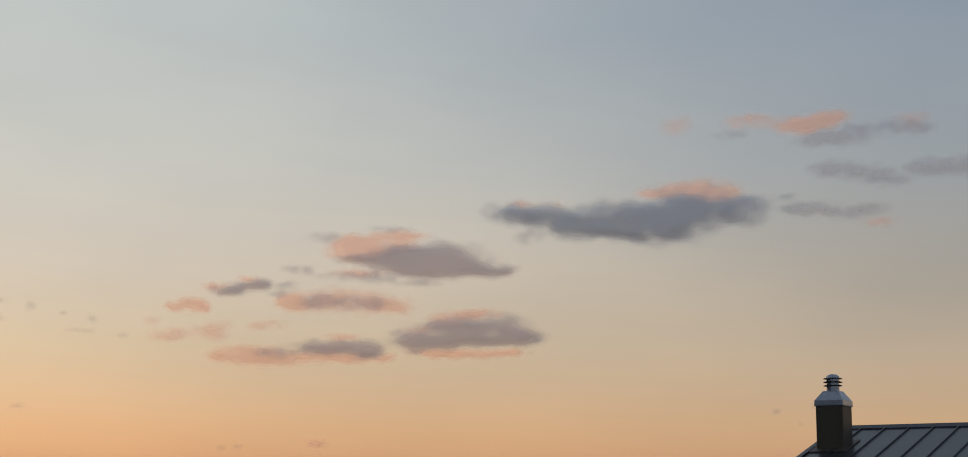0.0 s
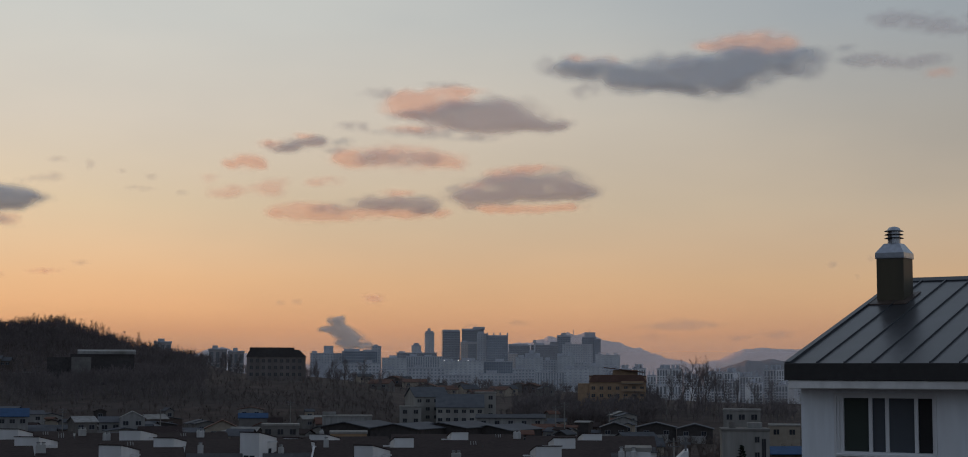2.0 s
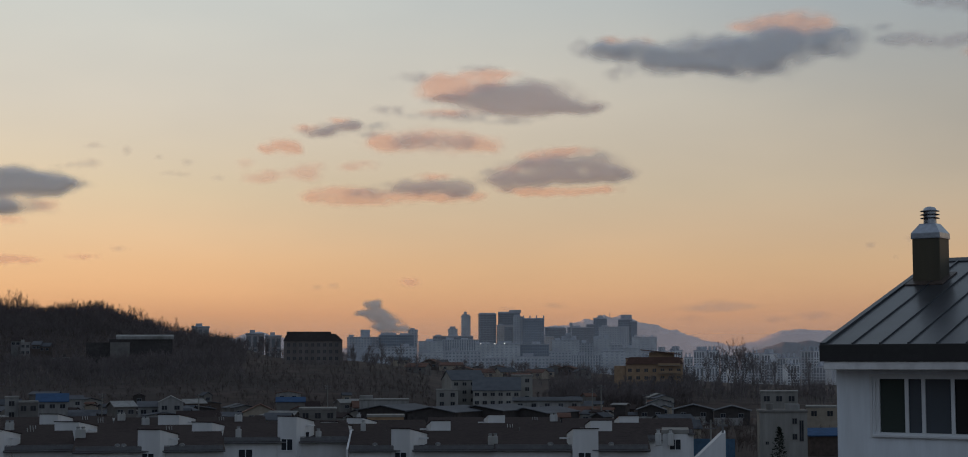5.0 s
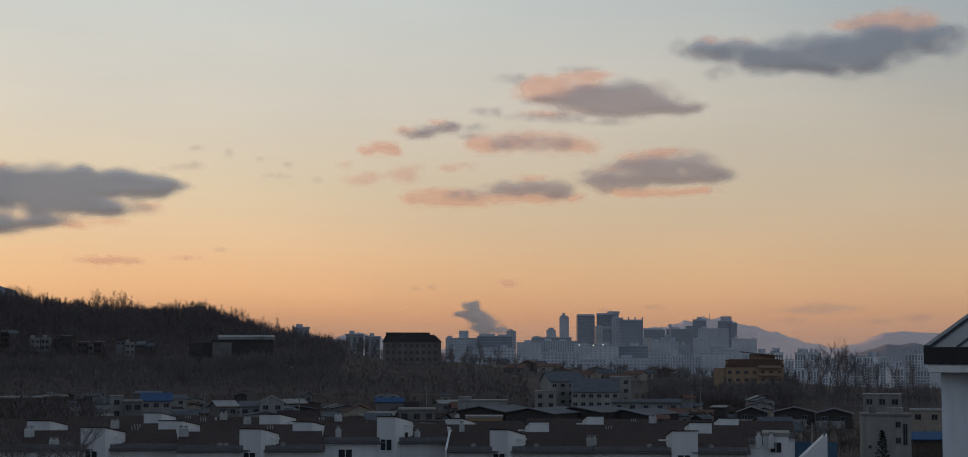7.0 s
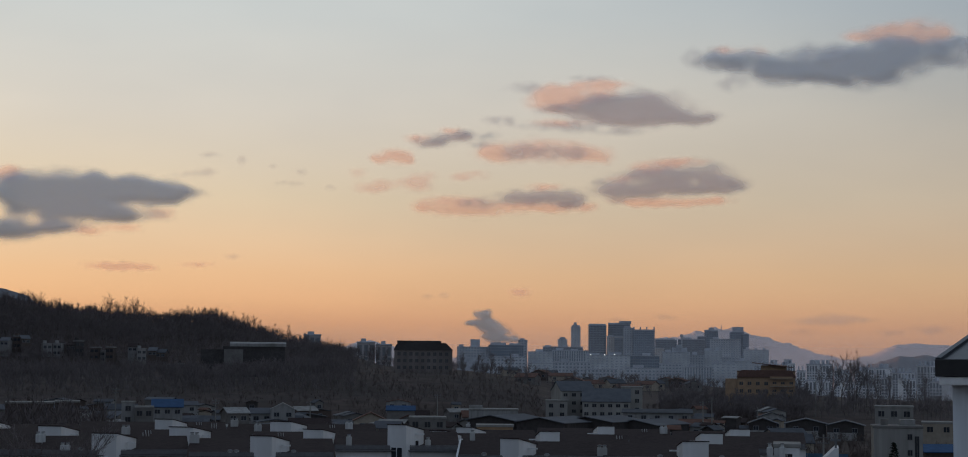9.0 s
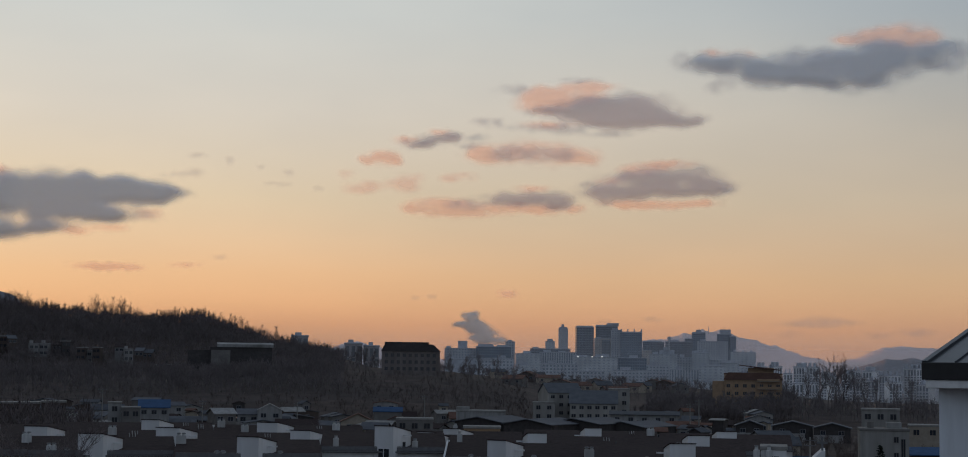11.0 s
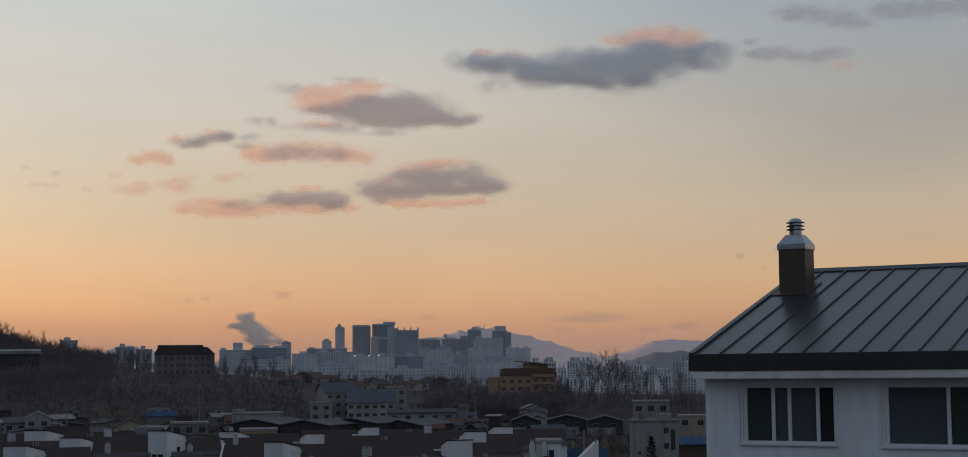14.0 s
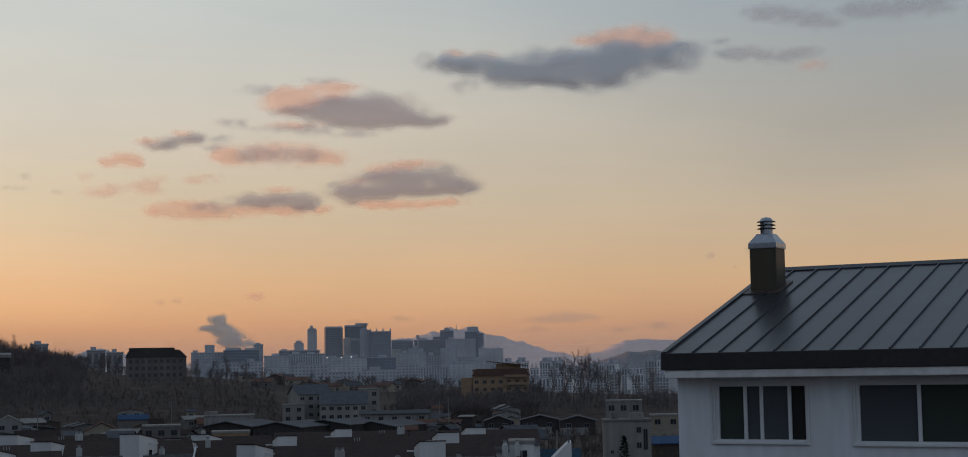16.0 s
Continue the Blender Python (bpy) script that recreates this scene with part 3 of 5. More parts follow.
sky_cloud("small grey dusk cloud with salmon flecks",
          low=[(-8.80, 8.17, 0.85, 0.29), (-9.64, 8.03, 0.76, 0.24), (-8.19, 8.27, 0.45, 0.22)],
          lit=[(-9.95, 8.13, 0.58, 0.20), (-8.76, 8.44, 0.67, 0.15)],
          wisp=[(-7.39, 8.26, 0.63, 0.20), (-7.65, 7.94, 0.54, 0.15)])
sky_cloud("small salmon-pink cloud glowing in the dusk",
          pink=[(-10.73, 7.53, 0.80, 0.35), (-11.28, 7.37, 0.40, 0.20), (-10.25, 7.41, 0.36, 0.20)])
sky_cloud("long salmon-pink cloud with a dusky core",
          pink=[(-5.43, 7.76, 2.12, 0.53), (-6.99, 7.64, 1.11, 0.35), (-4.05, 7.66, 1.11, 0.40), (-3.39, 7.44, 0.58, 0.20), (-7.43, 7.73, 0.56, 0.20)],
          wisp=[(-5.54, 7.76, 1.56, 0.38), (-6.32, 7.65, 0.67, 0.31), (-4.32, 7.70, 0.89, 0.27)])
sky_cloud("thin salmon-pink shred of cloud",
          faint=[(-11.05, 6.48, 1.33, 0.22), (-9.80, 6.65, 0.80, 0.42), (-11.99, 6.90, 0.49, 0.18), (-11.59, 6.27, 0.67, 0.13)])
sky_cloud("thin salmon-pink shred of cloud",
          faint=[(-7.87, 6.87, 0.80, 0.20), (-8.42, 6.75, 0.44, 0.13)])
sky_cloud("long salmon-pink cloud with a grey hump",
          pink=[(-8.74, 5.82, 1.20, 0.42), (-9.40, 5.64, 0.71, 0.33), (-7.82, 5.66, 1.11, 0.38), (-6.31, 5.73, 1.67, 0.27), (-4.87, 5.72, 1.33, 0.22), (-3.87, 5.76, 0.58, 0.18)],
          low=[(-5.21, 6.16, 1.47, 0.42), (-6.49, 6.04, 1.24, 0.29), (-4.32, 5.94, 0.67, 0.27)],
          lit=[(-5.39, 6.46, 0.84, 0.20)],
          wisp=[(-7.82, 5.88, 1.00, 0.27)])
sky_cloud("broad grey dusk cloud with a salmon underside",
          low=[(-0.70, 6.88, 2.05, 0.60), (-1.81, 6.64, 1.73, 0.53), (0.41, 6.87, 1.20, 0.53), (1.11, 6.60, 0.62, 0.31), (-2.92, 6.29, 0.84, 0.33), (-2.21, 6.20, 1.33, 0.24), (-0.48, 6.42, 1.89, 0.24)],
          lit=[(-1.41, 7.17, 1.22, 0.27), (-0.37, 7.38, 1.11, 0.18), (-0.71, 5.91, 2.11, 0.20), (-1.81, 5.96, 1.33, 0.18), (0.73, 6.01, 0.84, 0.15), (-2.59, 6.73, 0.62, 0.20)],
          wisp=[(-3.26, 6.62, 0.53, 0.20), (1.58, 6.42, 0.49, 0.13)])
sky_cloud("thin pink and grey cloud high in the dusk",
          pink=[(11.82, 14.00, 1.14, 0.38), (10.94, 13.83, 1.02, 0.38), (9.30, 14.11, 1.05, 0.29), (12.48, 14.23, 0.68, 0.22)],
          wisp=[(12.88, 13.52, 1.64, 0.40), (11.80, 13.36, 1.41, 0.27), (15.23, 13.61, 0.96, 0.27), (8.62, 13.65, 0.77, 0.22), (14.18, 13.78, 1.14, 0.22)],
          faint=[(6.74, 13.96, 0.73, 0.49), (15.03, 13.84, 0.77, 0.31)])
sky_cloud("thin blue-grey cloud high in the dusk",
          wisp=[(12.84, 12.28, 1.27, 0.38), (11.98, 12.38, 0.81, 0.31), (13.73, 12.07, 0.95, 0.31), (14.35, 11.83, 0.95, 0.24)])
sky_cloud("blue-grey cloud high in the dusk",
          wisp=[(16.01, 12.29, 1.22, 0.40), (17.04, 12.19, 1.36, 0.44), (15.21, 12.27, 0.63, 0.27), (18.07, 12.27, 1.13, 0.35)])
sky_cloud("thin grey cloud with a brownish end",
          wisp=[(11.50, 10.99, 1.13, 0.29), (12.57, 10.78, 1.12, 0.27), (10.85, 10.95, 0.63, 0.22), (13.64, 10.91, 0.81, 0.22), (10.54, 11.42, 0.72, 0.15)],
          faint=[(13.83, 10.43, 0.76, 0.24)])
sky_cloud("large slate-grey cloud bank with torn edges",
          high=[(-22.37, 5.89, 3.11, 0.75), (-21.52, 5.19, 2.44, 0.38), (-24.19, 4.64, 2.44, 0.42), (-19.00, 6.04, 1.33, 0.40), (-21.97, 6.27, 1.89, 0.51), (-23.41, 6.00, 1.22, 0.57), (-20.28, 6.22, 1.67, 0.42), (-19.21, 6.03, 1.22, 0.35), (-18.36, 5.99, 0.67, 0.22), (-21.95, 5.82, 2.66, 0.38), (-23.81, 5.65, 0.78, 0.29), (-21.52, 5.21, 2.00, 0.29), (-20.47, 5.18, 1.38, 0.22), (-23.78, 4.61, 1.66, 0.35), (-22.54, 4.67, 0.89, 0.24), (-25.20, 4.56, 1.55, 0.35), (-25.45, 5.93, 0.89, 0.31), (-26.43, 5.15, 1.33, 0.57)],
          lit=[(-24.14, 6.49, 0.84, 0.38), (-25.06, 6.36, 0.89, 0.31), (-20.14, 4.73, 0.67, 0.15), (-21.40, 4.66, 0.89, 0.20), (-19.02, 5.28, 0.67, 0.20)],
          wisp=[(-19.02, 5.26, 0.71, 0.24), (-17.71, 6.03, 0.53, 0.18), (-23.70, 5.21, 0.75, 0.15)])
sky_cloud("thin salmon streak of cloud low in the sky",
          pink=[(-20.74, 3.40, 1.15, 0.20), (-19.74, 3.38, 0.97, 0.13)])
sky_cloud("thin salmon streak of cloud low in the sky",
          pink=[(-17.66, 3.51, 0.84, 0.13)])
sky_cloud("faint grey cloud wisp or speck in the sky",
          trace=[(-18.16, 6.67, 0.71, 0.15), (-17.40, 6.80, 0.53, 0.22)])
sky_cloud("faint grey cloud wisp or speck in the sky",
          trace=[(-16.22, 7.24, 0.24, 0.22)])
sky_cloud("faint grey cloud wisp or speck in the sky",
          trace=[(-15.12, 7.05, 0.20, 0.11)])
sky_cloud("faint grey cloud wisp or speck in the sky",
          trace=[(-14.07, 6.88, 0.29, 0.15)])
sky_cloud("faint grey cloud wisp or speck in the sky",
          trace=[(-14.46, 6.47, 0.76, 0.11)])
sky_cloud("faint grey cloud wisp or speck in the sky",
          trace=[(-13.03, 6.35, 0.27, 0.13)])
sky_cloud("faint grey cloud wisp or speck in the sky",
          trace=[(-17.31, 7.39, 0.49, 0.13)])
sky_cloud("faint grey cloud wisp or speck in the sky",
          trace=[(-16.41, 3.83, 0.44, 0.11)])
sky_cloud("faint grey cloud wisp or speck in the sky",
          trace=[(4.69, 1.82, 1.22, 0.22), (4.28, 1.71, 1.44, 0.13), (5.65, 1.78, 0.88, 0.11)])
sky_cloud("faint grey cloud wisp or speck in the sky",
          trace=[(-0.98, 1.85, 0.53, 0.13)])
sky_cloud("faint grey cloud wisp or speck in the sky",
          trace=[(8.12, 1.44, 0.99, 0.20), (6.68, 1.33, 0.66, 0.13)])
sky_cloud("faint grey cloud wisp or speck in the sky",
          trace=[(3.75, 1.35, 0.66, 0.18)])
sky_cloud("faint grey cloud wisp or speck in the sky",
          trace=[(-8.90, 2.56, 0.29, 0.11)])
sky_cloud("faint grey cloud wisp or speck in the sky",
          trace=[(-9.51, 2.51, 0.27, 0.11)])
sky_cloud("faint grey cloud wisp or speck in the sky",
          trace=[(-2.70, 1.72, 0.44, 0.11)])
sky_cloud("faint salmon wisp of cloud",
          pink=[(-6.20, 2.69, 0.53, 0.18)])
# small grey specks by the chimney, not clouds, built as vapour traces
sky_cloud("faint grey cloud wisp or speck in the sky", trace=[(10.07, 3.87, 0.24, 0.13)])
sky_cloud("faint grey cloud wisp or speck in the sky", trace=[(11.35, 4.05, 0.14, 0.16)])
sky_cloud("faint grey cloud wisp or speck in the sky", trace=[(10.9, 3.45, 0.16, 0.1)])


# ---- far mountains ----
def mountain(name, crest, r, depth, material, label, step=0.05, rough=0.05):
    az = [c[0] for c in crest]
    n = int((az[-1] - az[0]) / step)
    rows = 10
    verts, faces = [], []
    for j in range(rows + 1):
        f = j / rows
        for i in range(n + 1):
            a = az[0] + (az[-1] - az[0]) * i / n
            e = float(np.interp(a, az, [c[1] for c in crest])) + rough * noise.fractal(Vector((a * 2.2, r, 0)), 0.9, 2, 5)
            zc = el_z(e, r)
            g = 1 - abs(2 * f - 1)
            rr = r + depth * (2 * f - 1)
            x, y = dirpos(a, rr)
            h = -14 + (zc + 14) * (g ** 0.8) + (0 if g in (0, 1) else (zc + 14) * 0.0 * noise.fractal(Vector((a * 1.5, f * 6, r)), 0.8, 2, 4))
            verts.append((x, y, min(h, zc)))
    for j in range(rows):
        for i in range(n):
            a = j * (n + 1) + i
            faces.append((a, a + 1, a + n + 2, a + n + 1))
    me = bpy.data.meshes.new(name)
    me.from_pydata(verts, [], faces)
    me.polygons.foreach_set("use_smooth", [True] * len(me.polygons))
    me.materials.append(material)
    return tagged(new(name, me), label, "mountain", kind="structure")


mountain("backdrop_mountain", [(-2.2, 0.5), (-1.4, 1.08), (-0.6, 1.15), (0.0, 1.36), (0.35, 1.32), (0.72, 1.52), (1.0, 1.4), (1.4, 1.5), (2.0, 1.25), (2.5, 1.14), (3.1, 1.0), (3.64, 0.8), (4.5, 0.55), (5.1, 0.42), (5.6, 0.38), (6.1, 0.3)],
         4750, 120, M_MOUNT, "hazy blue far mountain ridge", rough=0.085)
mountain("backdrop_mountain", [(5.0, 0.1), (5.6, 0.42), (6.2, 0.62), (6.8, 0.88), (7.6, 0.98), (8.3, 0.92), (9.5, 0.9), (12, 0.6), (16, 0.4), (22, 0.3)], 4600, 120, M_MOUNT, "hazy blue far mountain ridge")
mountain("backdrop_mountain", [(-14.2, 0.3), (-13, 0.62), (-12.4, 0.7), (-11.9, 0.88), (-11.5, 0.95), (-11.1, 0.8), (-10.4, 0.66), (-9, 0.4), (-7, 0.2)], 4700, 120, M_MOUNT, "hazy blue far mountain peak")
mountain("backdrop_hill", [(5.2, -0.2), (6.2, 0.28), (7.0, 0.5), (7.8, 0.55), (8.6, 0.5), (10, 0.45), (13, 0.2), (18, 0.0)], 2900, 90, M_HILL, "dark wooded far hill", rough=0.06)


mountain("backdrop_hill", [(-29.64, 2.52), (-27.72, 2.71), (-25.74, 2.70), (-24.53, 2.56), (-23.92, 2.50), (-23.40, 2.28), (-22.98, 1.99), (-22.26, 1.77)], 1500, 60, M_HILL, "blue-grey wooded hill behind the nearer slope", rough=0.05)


# a long dark ridge added outside the view, to keep the low sun off the ground
verts, faces = [], []
for j in range(42):
    y = -1800 + 158 * j
    top = 640 + 60 * noise.fractal(Vector((y / 700, 3, 1)), 0.9, 2, 4)
    for k, (dx, f) in enumerate(((-420, -0.1), (-200, 0.62), (0, 1.0), (190, 0.6), (330, 0.25), (430, -0.1))):
        verts.append((-2450 + dx + 40 * noise.noise(Vector((y / 300, k, 0))), y, top * f if f > 0 else -30))
    if j:
        for k in range(5):
            a = (j - 1) * 6 + k
            faces.append((a, a + 6, a + 7, a + 1))
me = bpy.data.meshes.new("backdrop_ridge")
me.from_pydata(verts, [], faces)
me.polygons.foreach_set("use_smooth", [True] * len(me.polygons))
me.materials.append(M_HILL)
tagged(new("backdrop_ridge", me), "unseen dark ridge added to keep the low sun off the plain", "mountain", kind="structure")


# ---- the far city ----
M_PALE = facade("pale_concrete_facade", (0.5, 0.52, 0.55), (0.22, 0.25, 0.29), 3.6, 4.0, 0.5)
M_PALE2 = facade("white_panel_facade", (0.56, 0.58, 0.6), (0.36, 0.39, 0.43), 3.4, 6.0, 0.55)
M_BLUE = facade("blue_glass_facade", (0.24, 0.28, 0.33), (0.1, 0.14, 0.19), 3.8, 3.0, 0.3, 0.25)
M_DARK = facade("dark_glass_facade", (0.24, 0.26, 0.29), (0.08, 0.1, 0.13), 3.8, 2.4, 0.35, 0.3)
M_BEIGEFAR = facade("beige_stone_facade", (0.5, 0.46, 0.42), (0.3, 0.28, 0.27), 3.6, 4.0, 0.5)
M_STRIP = facade("vertical_rib_facade", (0.52, 0.54, 0.56), (0.2, 0.23, 0.27), 3.6, 3.2, 0.45, 0.5, True)
M_APT = mat("apartment_paint", (0.74, 0.74, 0.75), 0.8, 0, 0.15, 0.1)
M_APT2 = mat("older_apartment_paint", (0.56, 0.55, 0.55), 0.8, 0, 0.2, 0.1)
M_APTGLASS = mat("far_apartment_glass", (0.2, 0.21, 0.23), 0.3, 0, 0.4, 0.2)
M_PLANT = mat("grey_roof_plant", (0.46, 0.48, 0.52), 0.8, 0, 0.2, 0.2)


def far_building(az0, az1, el, r, material, label, name="office_building", depth=None, extras=(), foot=-14.0, group="far city blocks", turn=0.0, bays=False):
    """A block from bearing az0 to az1 that rises to height angle el; extras: (from, to, extra metres) rooftop boxes."""
    a = (az0 + az1) / 2
    w = r * radians(az1 - az0)
    d = depth or max(14, min(30, w * 0.6))
    x, y = dirpos(a, r)
    h = el_z(el, r) - foot
    t = thing(name, pose(x, y, foot, 0, 0, turn - a), label, "building", group)
    part("wall", B(-w / 2, w / 2, 0, d, 0, h - 1.0), material, t)
    part("parapet", B(-w / 2 - 0.4, w / 2 + 0.4, -0.4, d + 0.4, h - 1.0, h, bevel=0.15), M_PLANT, t)
    if bays:
        n, zb, floors = max(3, int(w / 3.0)), max(4.0, h - 46), int((h - 5 - max(4.0, h - 46)) / 2.8)
        for i in range(n):
            x = -w / 2 + w * (i + 0.5) / n
            strip = part("window_column", B(x - w / n * 0.3, x + w / n * 0.3, -0.12, -0.01, zb, h - 2.2), M_APTGLASS, t)
            bm = bmesh.new()
            for k in range(floors):
                box(bm, x - w / n * 0.36, x + w / n * 0.36, -0.9, -0.121, zb + 2.8 * k, zb + 2.8 * k + 1.05)
            part("balcony_fronts", bm, material, strip)["kind"] = "stuff"
    for f0, f1, up_ in extras:
        part("roof_plant", B(-w / 2 + w * f0, -w / 2 + w * f1, d * 0.2, d * 0.8, h, h + up_), M_PLANT, t)
    return t


OFF, APT = "hazy blue-grey office block in the far city", "white high-rise apartment slab in the far city"
LONG_BLOCKS = [
    (-8.42, -7.29, 0.74, 2200, M_PALE, OFF, ((0.42, 0.72, 10), (0.05, 0.2, 3)), 0),
    (-7.30, -6.05, 0.82, 2190, M_BLUE, OFF, ((0.05, 0.5, 3), (0.6, 0.9, 2)), 0),
    (-6.22, -5.91, 1.00, 2230, M_PALE, OFF, ((0.2, 0.7, 2),), 6),
    (-5.89, -4.99, 0.59, 2150, M_PALE2, OFF, ((0.3, 0.6, 3),), 0),
    (-5.03, -3.71, 0.64, 2160, M_STRIP, OFF, ((0.1, 0.3, 3), (0.5, 0.7, 2)), 0),
    (-5.36, -3.93, 0.77, 2400, M_DARK, OFF, ((0.05, 0.2, 2), (0.5, 0.62, 3)), 0),
    (-4.81, -4.49, 1.03, 2900, M_PALE2, OFF, ((0.2, 0.8, 4),), 6),
    (-4.35, -4.02, 1.48, 2950, M_PALE2, "slim pale tower standing alone in the far city", ((0.08, 0.92, 3), (0.3, 0.6, 8)), 5),
    (-3.72, -3.10, 1.55, 2600, M_DARK, "dark glass office tower in the far city", ((0.03, 0.97, 2),), 7),
    (-3.04, -2.26, 1.59, 2640, M_DARK, "dark glass office tower in the far city", ((0.0, 1.0, 2), (0.5, 1.05, 5)), 0),
    (-3.09, -2.49, 1.16, 2560, M_BEIGEFAR, OFF, ((0.1, 0.4, 2),), 0),
    (-2.81, -2.52, 1.10, 2555, M_DARK, OFF, (), 0),
    (-2.50, -2.13, 1.46, 2545, M_PALE, OFF, ((0.1, 0.7, 3),), 0),
    (-2.15, -1.39, 1.38, 2530, M_BLUE, "blue glass office tower with an open roof frame", ((0.0, 0.06, 5), (0.3, 0.36, 5), (0.6, 0.66, 5), (0.94, 1.0, 5), (0.0, 1.0, 1)), 0)]
HIGH_BLOCKS = [
    (-1.37, -0.61, 1.05, 2700, M_DARK, OFF, ((0.0, 0.9, 2),), 0),
    (-0.57, 0.37, 1.07, 2750, M_DARK, OFF, ((0.1, 0.5, 3),), 0),
    (0.11, 0.40, 1.18, 2780, M_DARK, OFF, (), 0),
    (0.36, 0.84, 1.37, 2900, M_BLUE, OFF, ((0.0, 1.0, 2), (0.3, 0.7, 6)), 0),
    (0.54, 1.62, 1.09, 2650, M_PALE, OFF, ((0.1, 0.3, 3),), 0),
    (1.24, 1.75, 1.35, 2850, M_BLUE, OFF, ((0.2, 0.95, 8),), 0),
    (1.69, 1.91, 1.28, 2840, M_BLUE, OFF, (), 6),
    (1.72, 2.03, 0.73, 2450, M_PALE2, APT, ((0.3, 0.6, 3),), 0),
    (2.01, 2.31, 0.71, 2460, M_PALE2, APT, ((0.3, 0.6, 3),), 0),
    (2.30, 2.60, 0.72, 2455, M_PALE2, APT, ((0.3, 0.6, 3),), 0),
    (-1.12, -0.15, 0.62, 2300, M_PALE2, OFF, ((0.1, 0.3, 3), (0.35, 0.9, 6), (0.5, 0.7, 10)), 0),
    (0.36, 0.98, 0.68, 2320, M_PALE2, OFF, ((0.0, 0.4, 3), (0.6, 0.9, 5)), 0),
    (0.97, 1.40, 0.45, 2250, M_PALE, OFF, (), 0),
    (-0.18, 0.39, 0.52, 2330, M_PALE, OFF, ((0.2, 0.5, 4),), 0)]
LOW_BLOCKS = [
    (-3.82, -2.25, 0.50, 2050, M_PALE2, "long white low office block in the far city", ((0.0, 0.3, 2), (0.5, 0.8, 3)), 0),
    (-2.25, -1.23, 0.48, 2060, M_BLUE, OFF, ((0.4, 0.7, 3),), 0),
    (-1.38, -1.05, 0.76, 2500, M_BEIGEFAR, OFF, (), 0),
    (-1.23, -0.40, 0.22, 1950, M_PALE, OFF, ((0.2, 0.4, 4),), 0),
    (-0.40, 0.61, 0.10, 1880, M_STRIP, OFF, ((0.2, 0.4, 3),), 0),
    (0.61, 1.50, 0.23, 1900, M_PALE2, OFF, ((0.1, 0.3, 3), (0.6, 0.8, 3)), 0),
    (1.40, 1.97, 0.34, 2100, M_PALE2, OFF, ((0.3, 0.6, 3),), 0),
    (-2.43, -1.13, 0.05, 1760, M_PALE, OFF, ((0.2, 0.5, 3),), 0),
    (-3.82, -2.72, -0.01, 1700, M_PALE, OFF, (), 0),
    (-5.90, -4.99, 0.19, 1900, M_PALE2, OFF, ((0.2, 0.5, 3),), 0),
    (-8.40, -7.34, 0.36, 1850, M_PLANT, OFF, ((0.1, 0.3, 3),), 0),
    (-7.34, -5.94, 0.40, 1800, M_PALE, OFF, ((0.6, 0.8, 3),), 0),
    (-4.99, -3.67, 0.24, 1780, M_PALE, OFF, ((0.2, 0.4, 3),), 0)]
for az0, az1, el, r, m_, label, extras, turn in LONG_BLOCKS + HIGH_BLOCKS + LOW_BLOCKS:
    far_building(az0, az1, el, r, m_, label, extras=extras, turn=turn)
x, y = dirpos(-0.44, 2690)
t = thing("antenna_mast", pose(x, y, -14), "slim white mast among the office blocks", "antenna mast", "city masts")
part("mast", tube(bmesh.new(), (0, 0, 0), (0, 0, el_z(1.13, 2690) + 14), 1.6, 1.0, 6), M_PALE2, t)
part("mast_head", B(-2.6, 2.6, -1.2, 1.2, el_z(1.13, 2690) + 14, el_z(1.13, 2690) + 19), M_PLANT, t)
rng = random.Random(4)
a = 2.0
while a < 9.6:
    w = rng.uniform(0.22, 0.46)
    far_building(a, a + w, rng.uniform(-0.04, 0.34) - 0.012 * a, rng.choice((1650, 1700, 1780)), rng.choice((M_APT, M_APT, M_APT2)), APT, "apartment_building", 13, ((0.15, 0.3, 4), (0.6, 0.75, 4)), group="apartment slabs", turn=rng.choice((-32, -18, 0, 14, 28)), bays=True)
    a += w + rng.uniform(-0.02, 0.14)
a = 1.9
while a < 9.6:
    w = rng.uniform(0.3, 0.5)
    far_building(a, a + w, rng.uniform(-0.38, -0.15), rng.choice((1480, 1520)), rng.choice((M_APT, M_APT2)), APT, "apartment_building", 13, ((0.3, 0.5, 3),), group="apartment slabs", turn=rng.choice((-25, 0, 20)), bays=True)
    a += w + rng.uniform(0.12, 0.5)
steam = thing("steam_plume", pose(*dirpos(-6.7, 2450), 10), "grey-white steam plume rising behind a far building", "steam")
for me, c in vapour([(-6.70, 1.03, 0.49, 0.20), (-6.33, 0.93, 0.31, 0.13), (-6.99, 1.21, 0.51, 0.29), (-7.25, 1.43, 0.44, 0.31), (-7.48, 1.65, 0.38, 0.29), (-7.63, 1.89, 0.29, 0.20), (-7.41, 1.91, 0.22, 0.18), (-7.92, 1.55, 0.29, 0.15), (-7.21, 0.99, 0.35, 0.18)], 2450, 781, 0.018, 1.0, 0.4, 1.1):
    me.materials.append(M_STEAM)
    part("steam_body", me, None, steam, "", Matrix.Translation(c - steam.matrix_basis.translation))


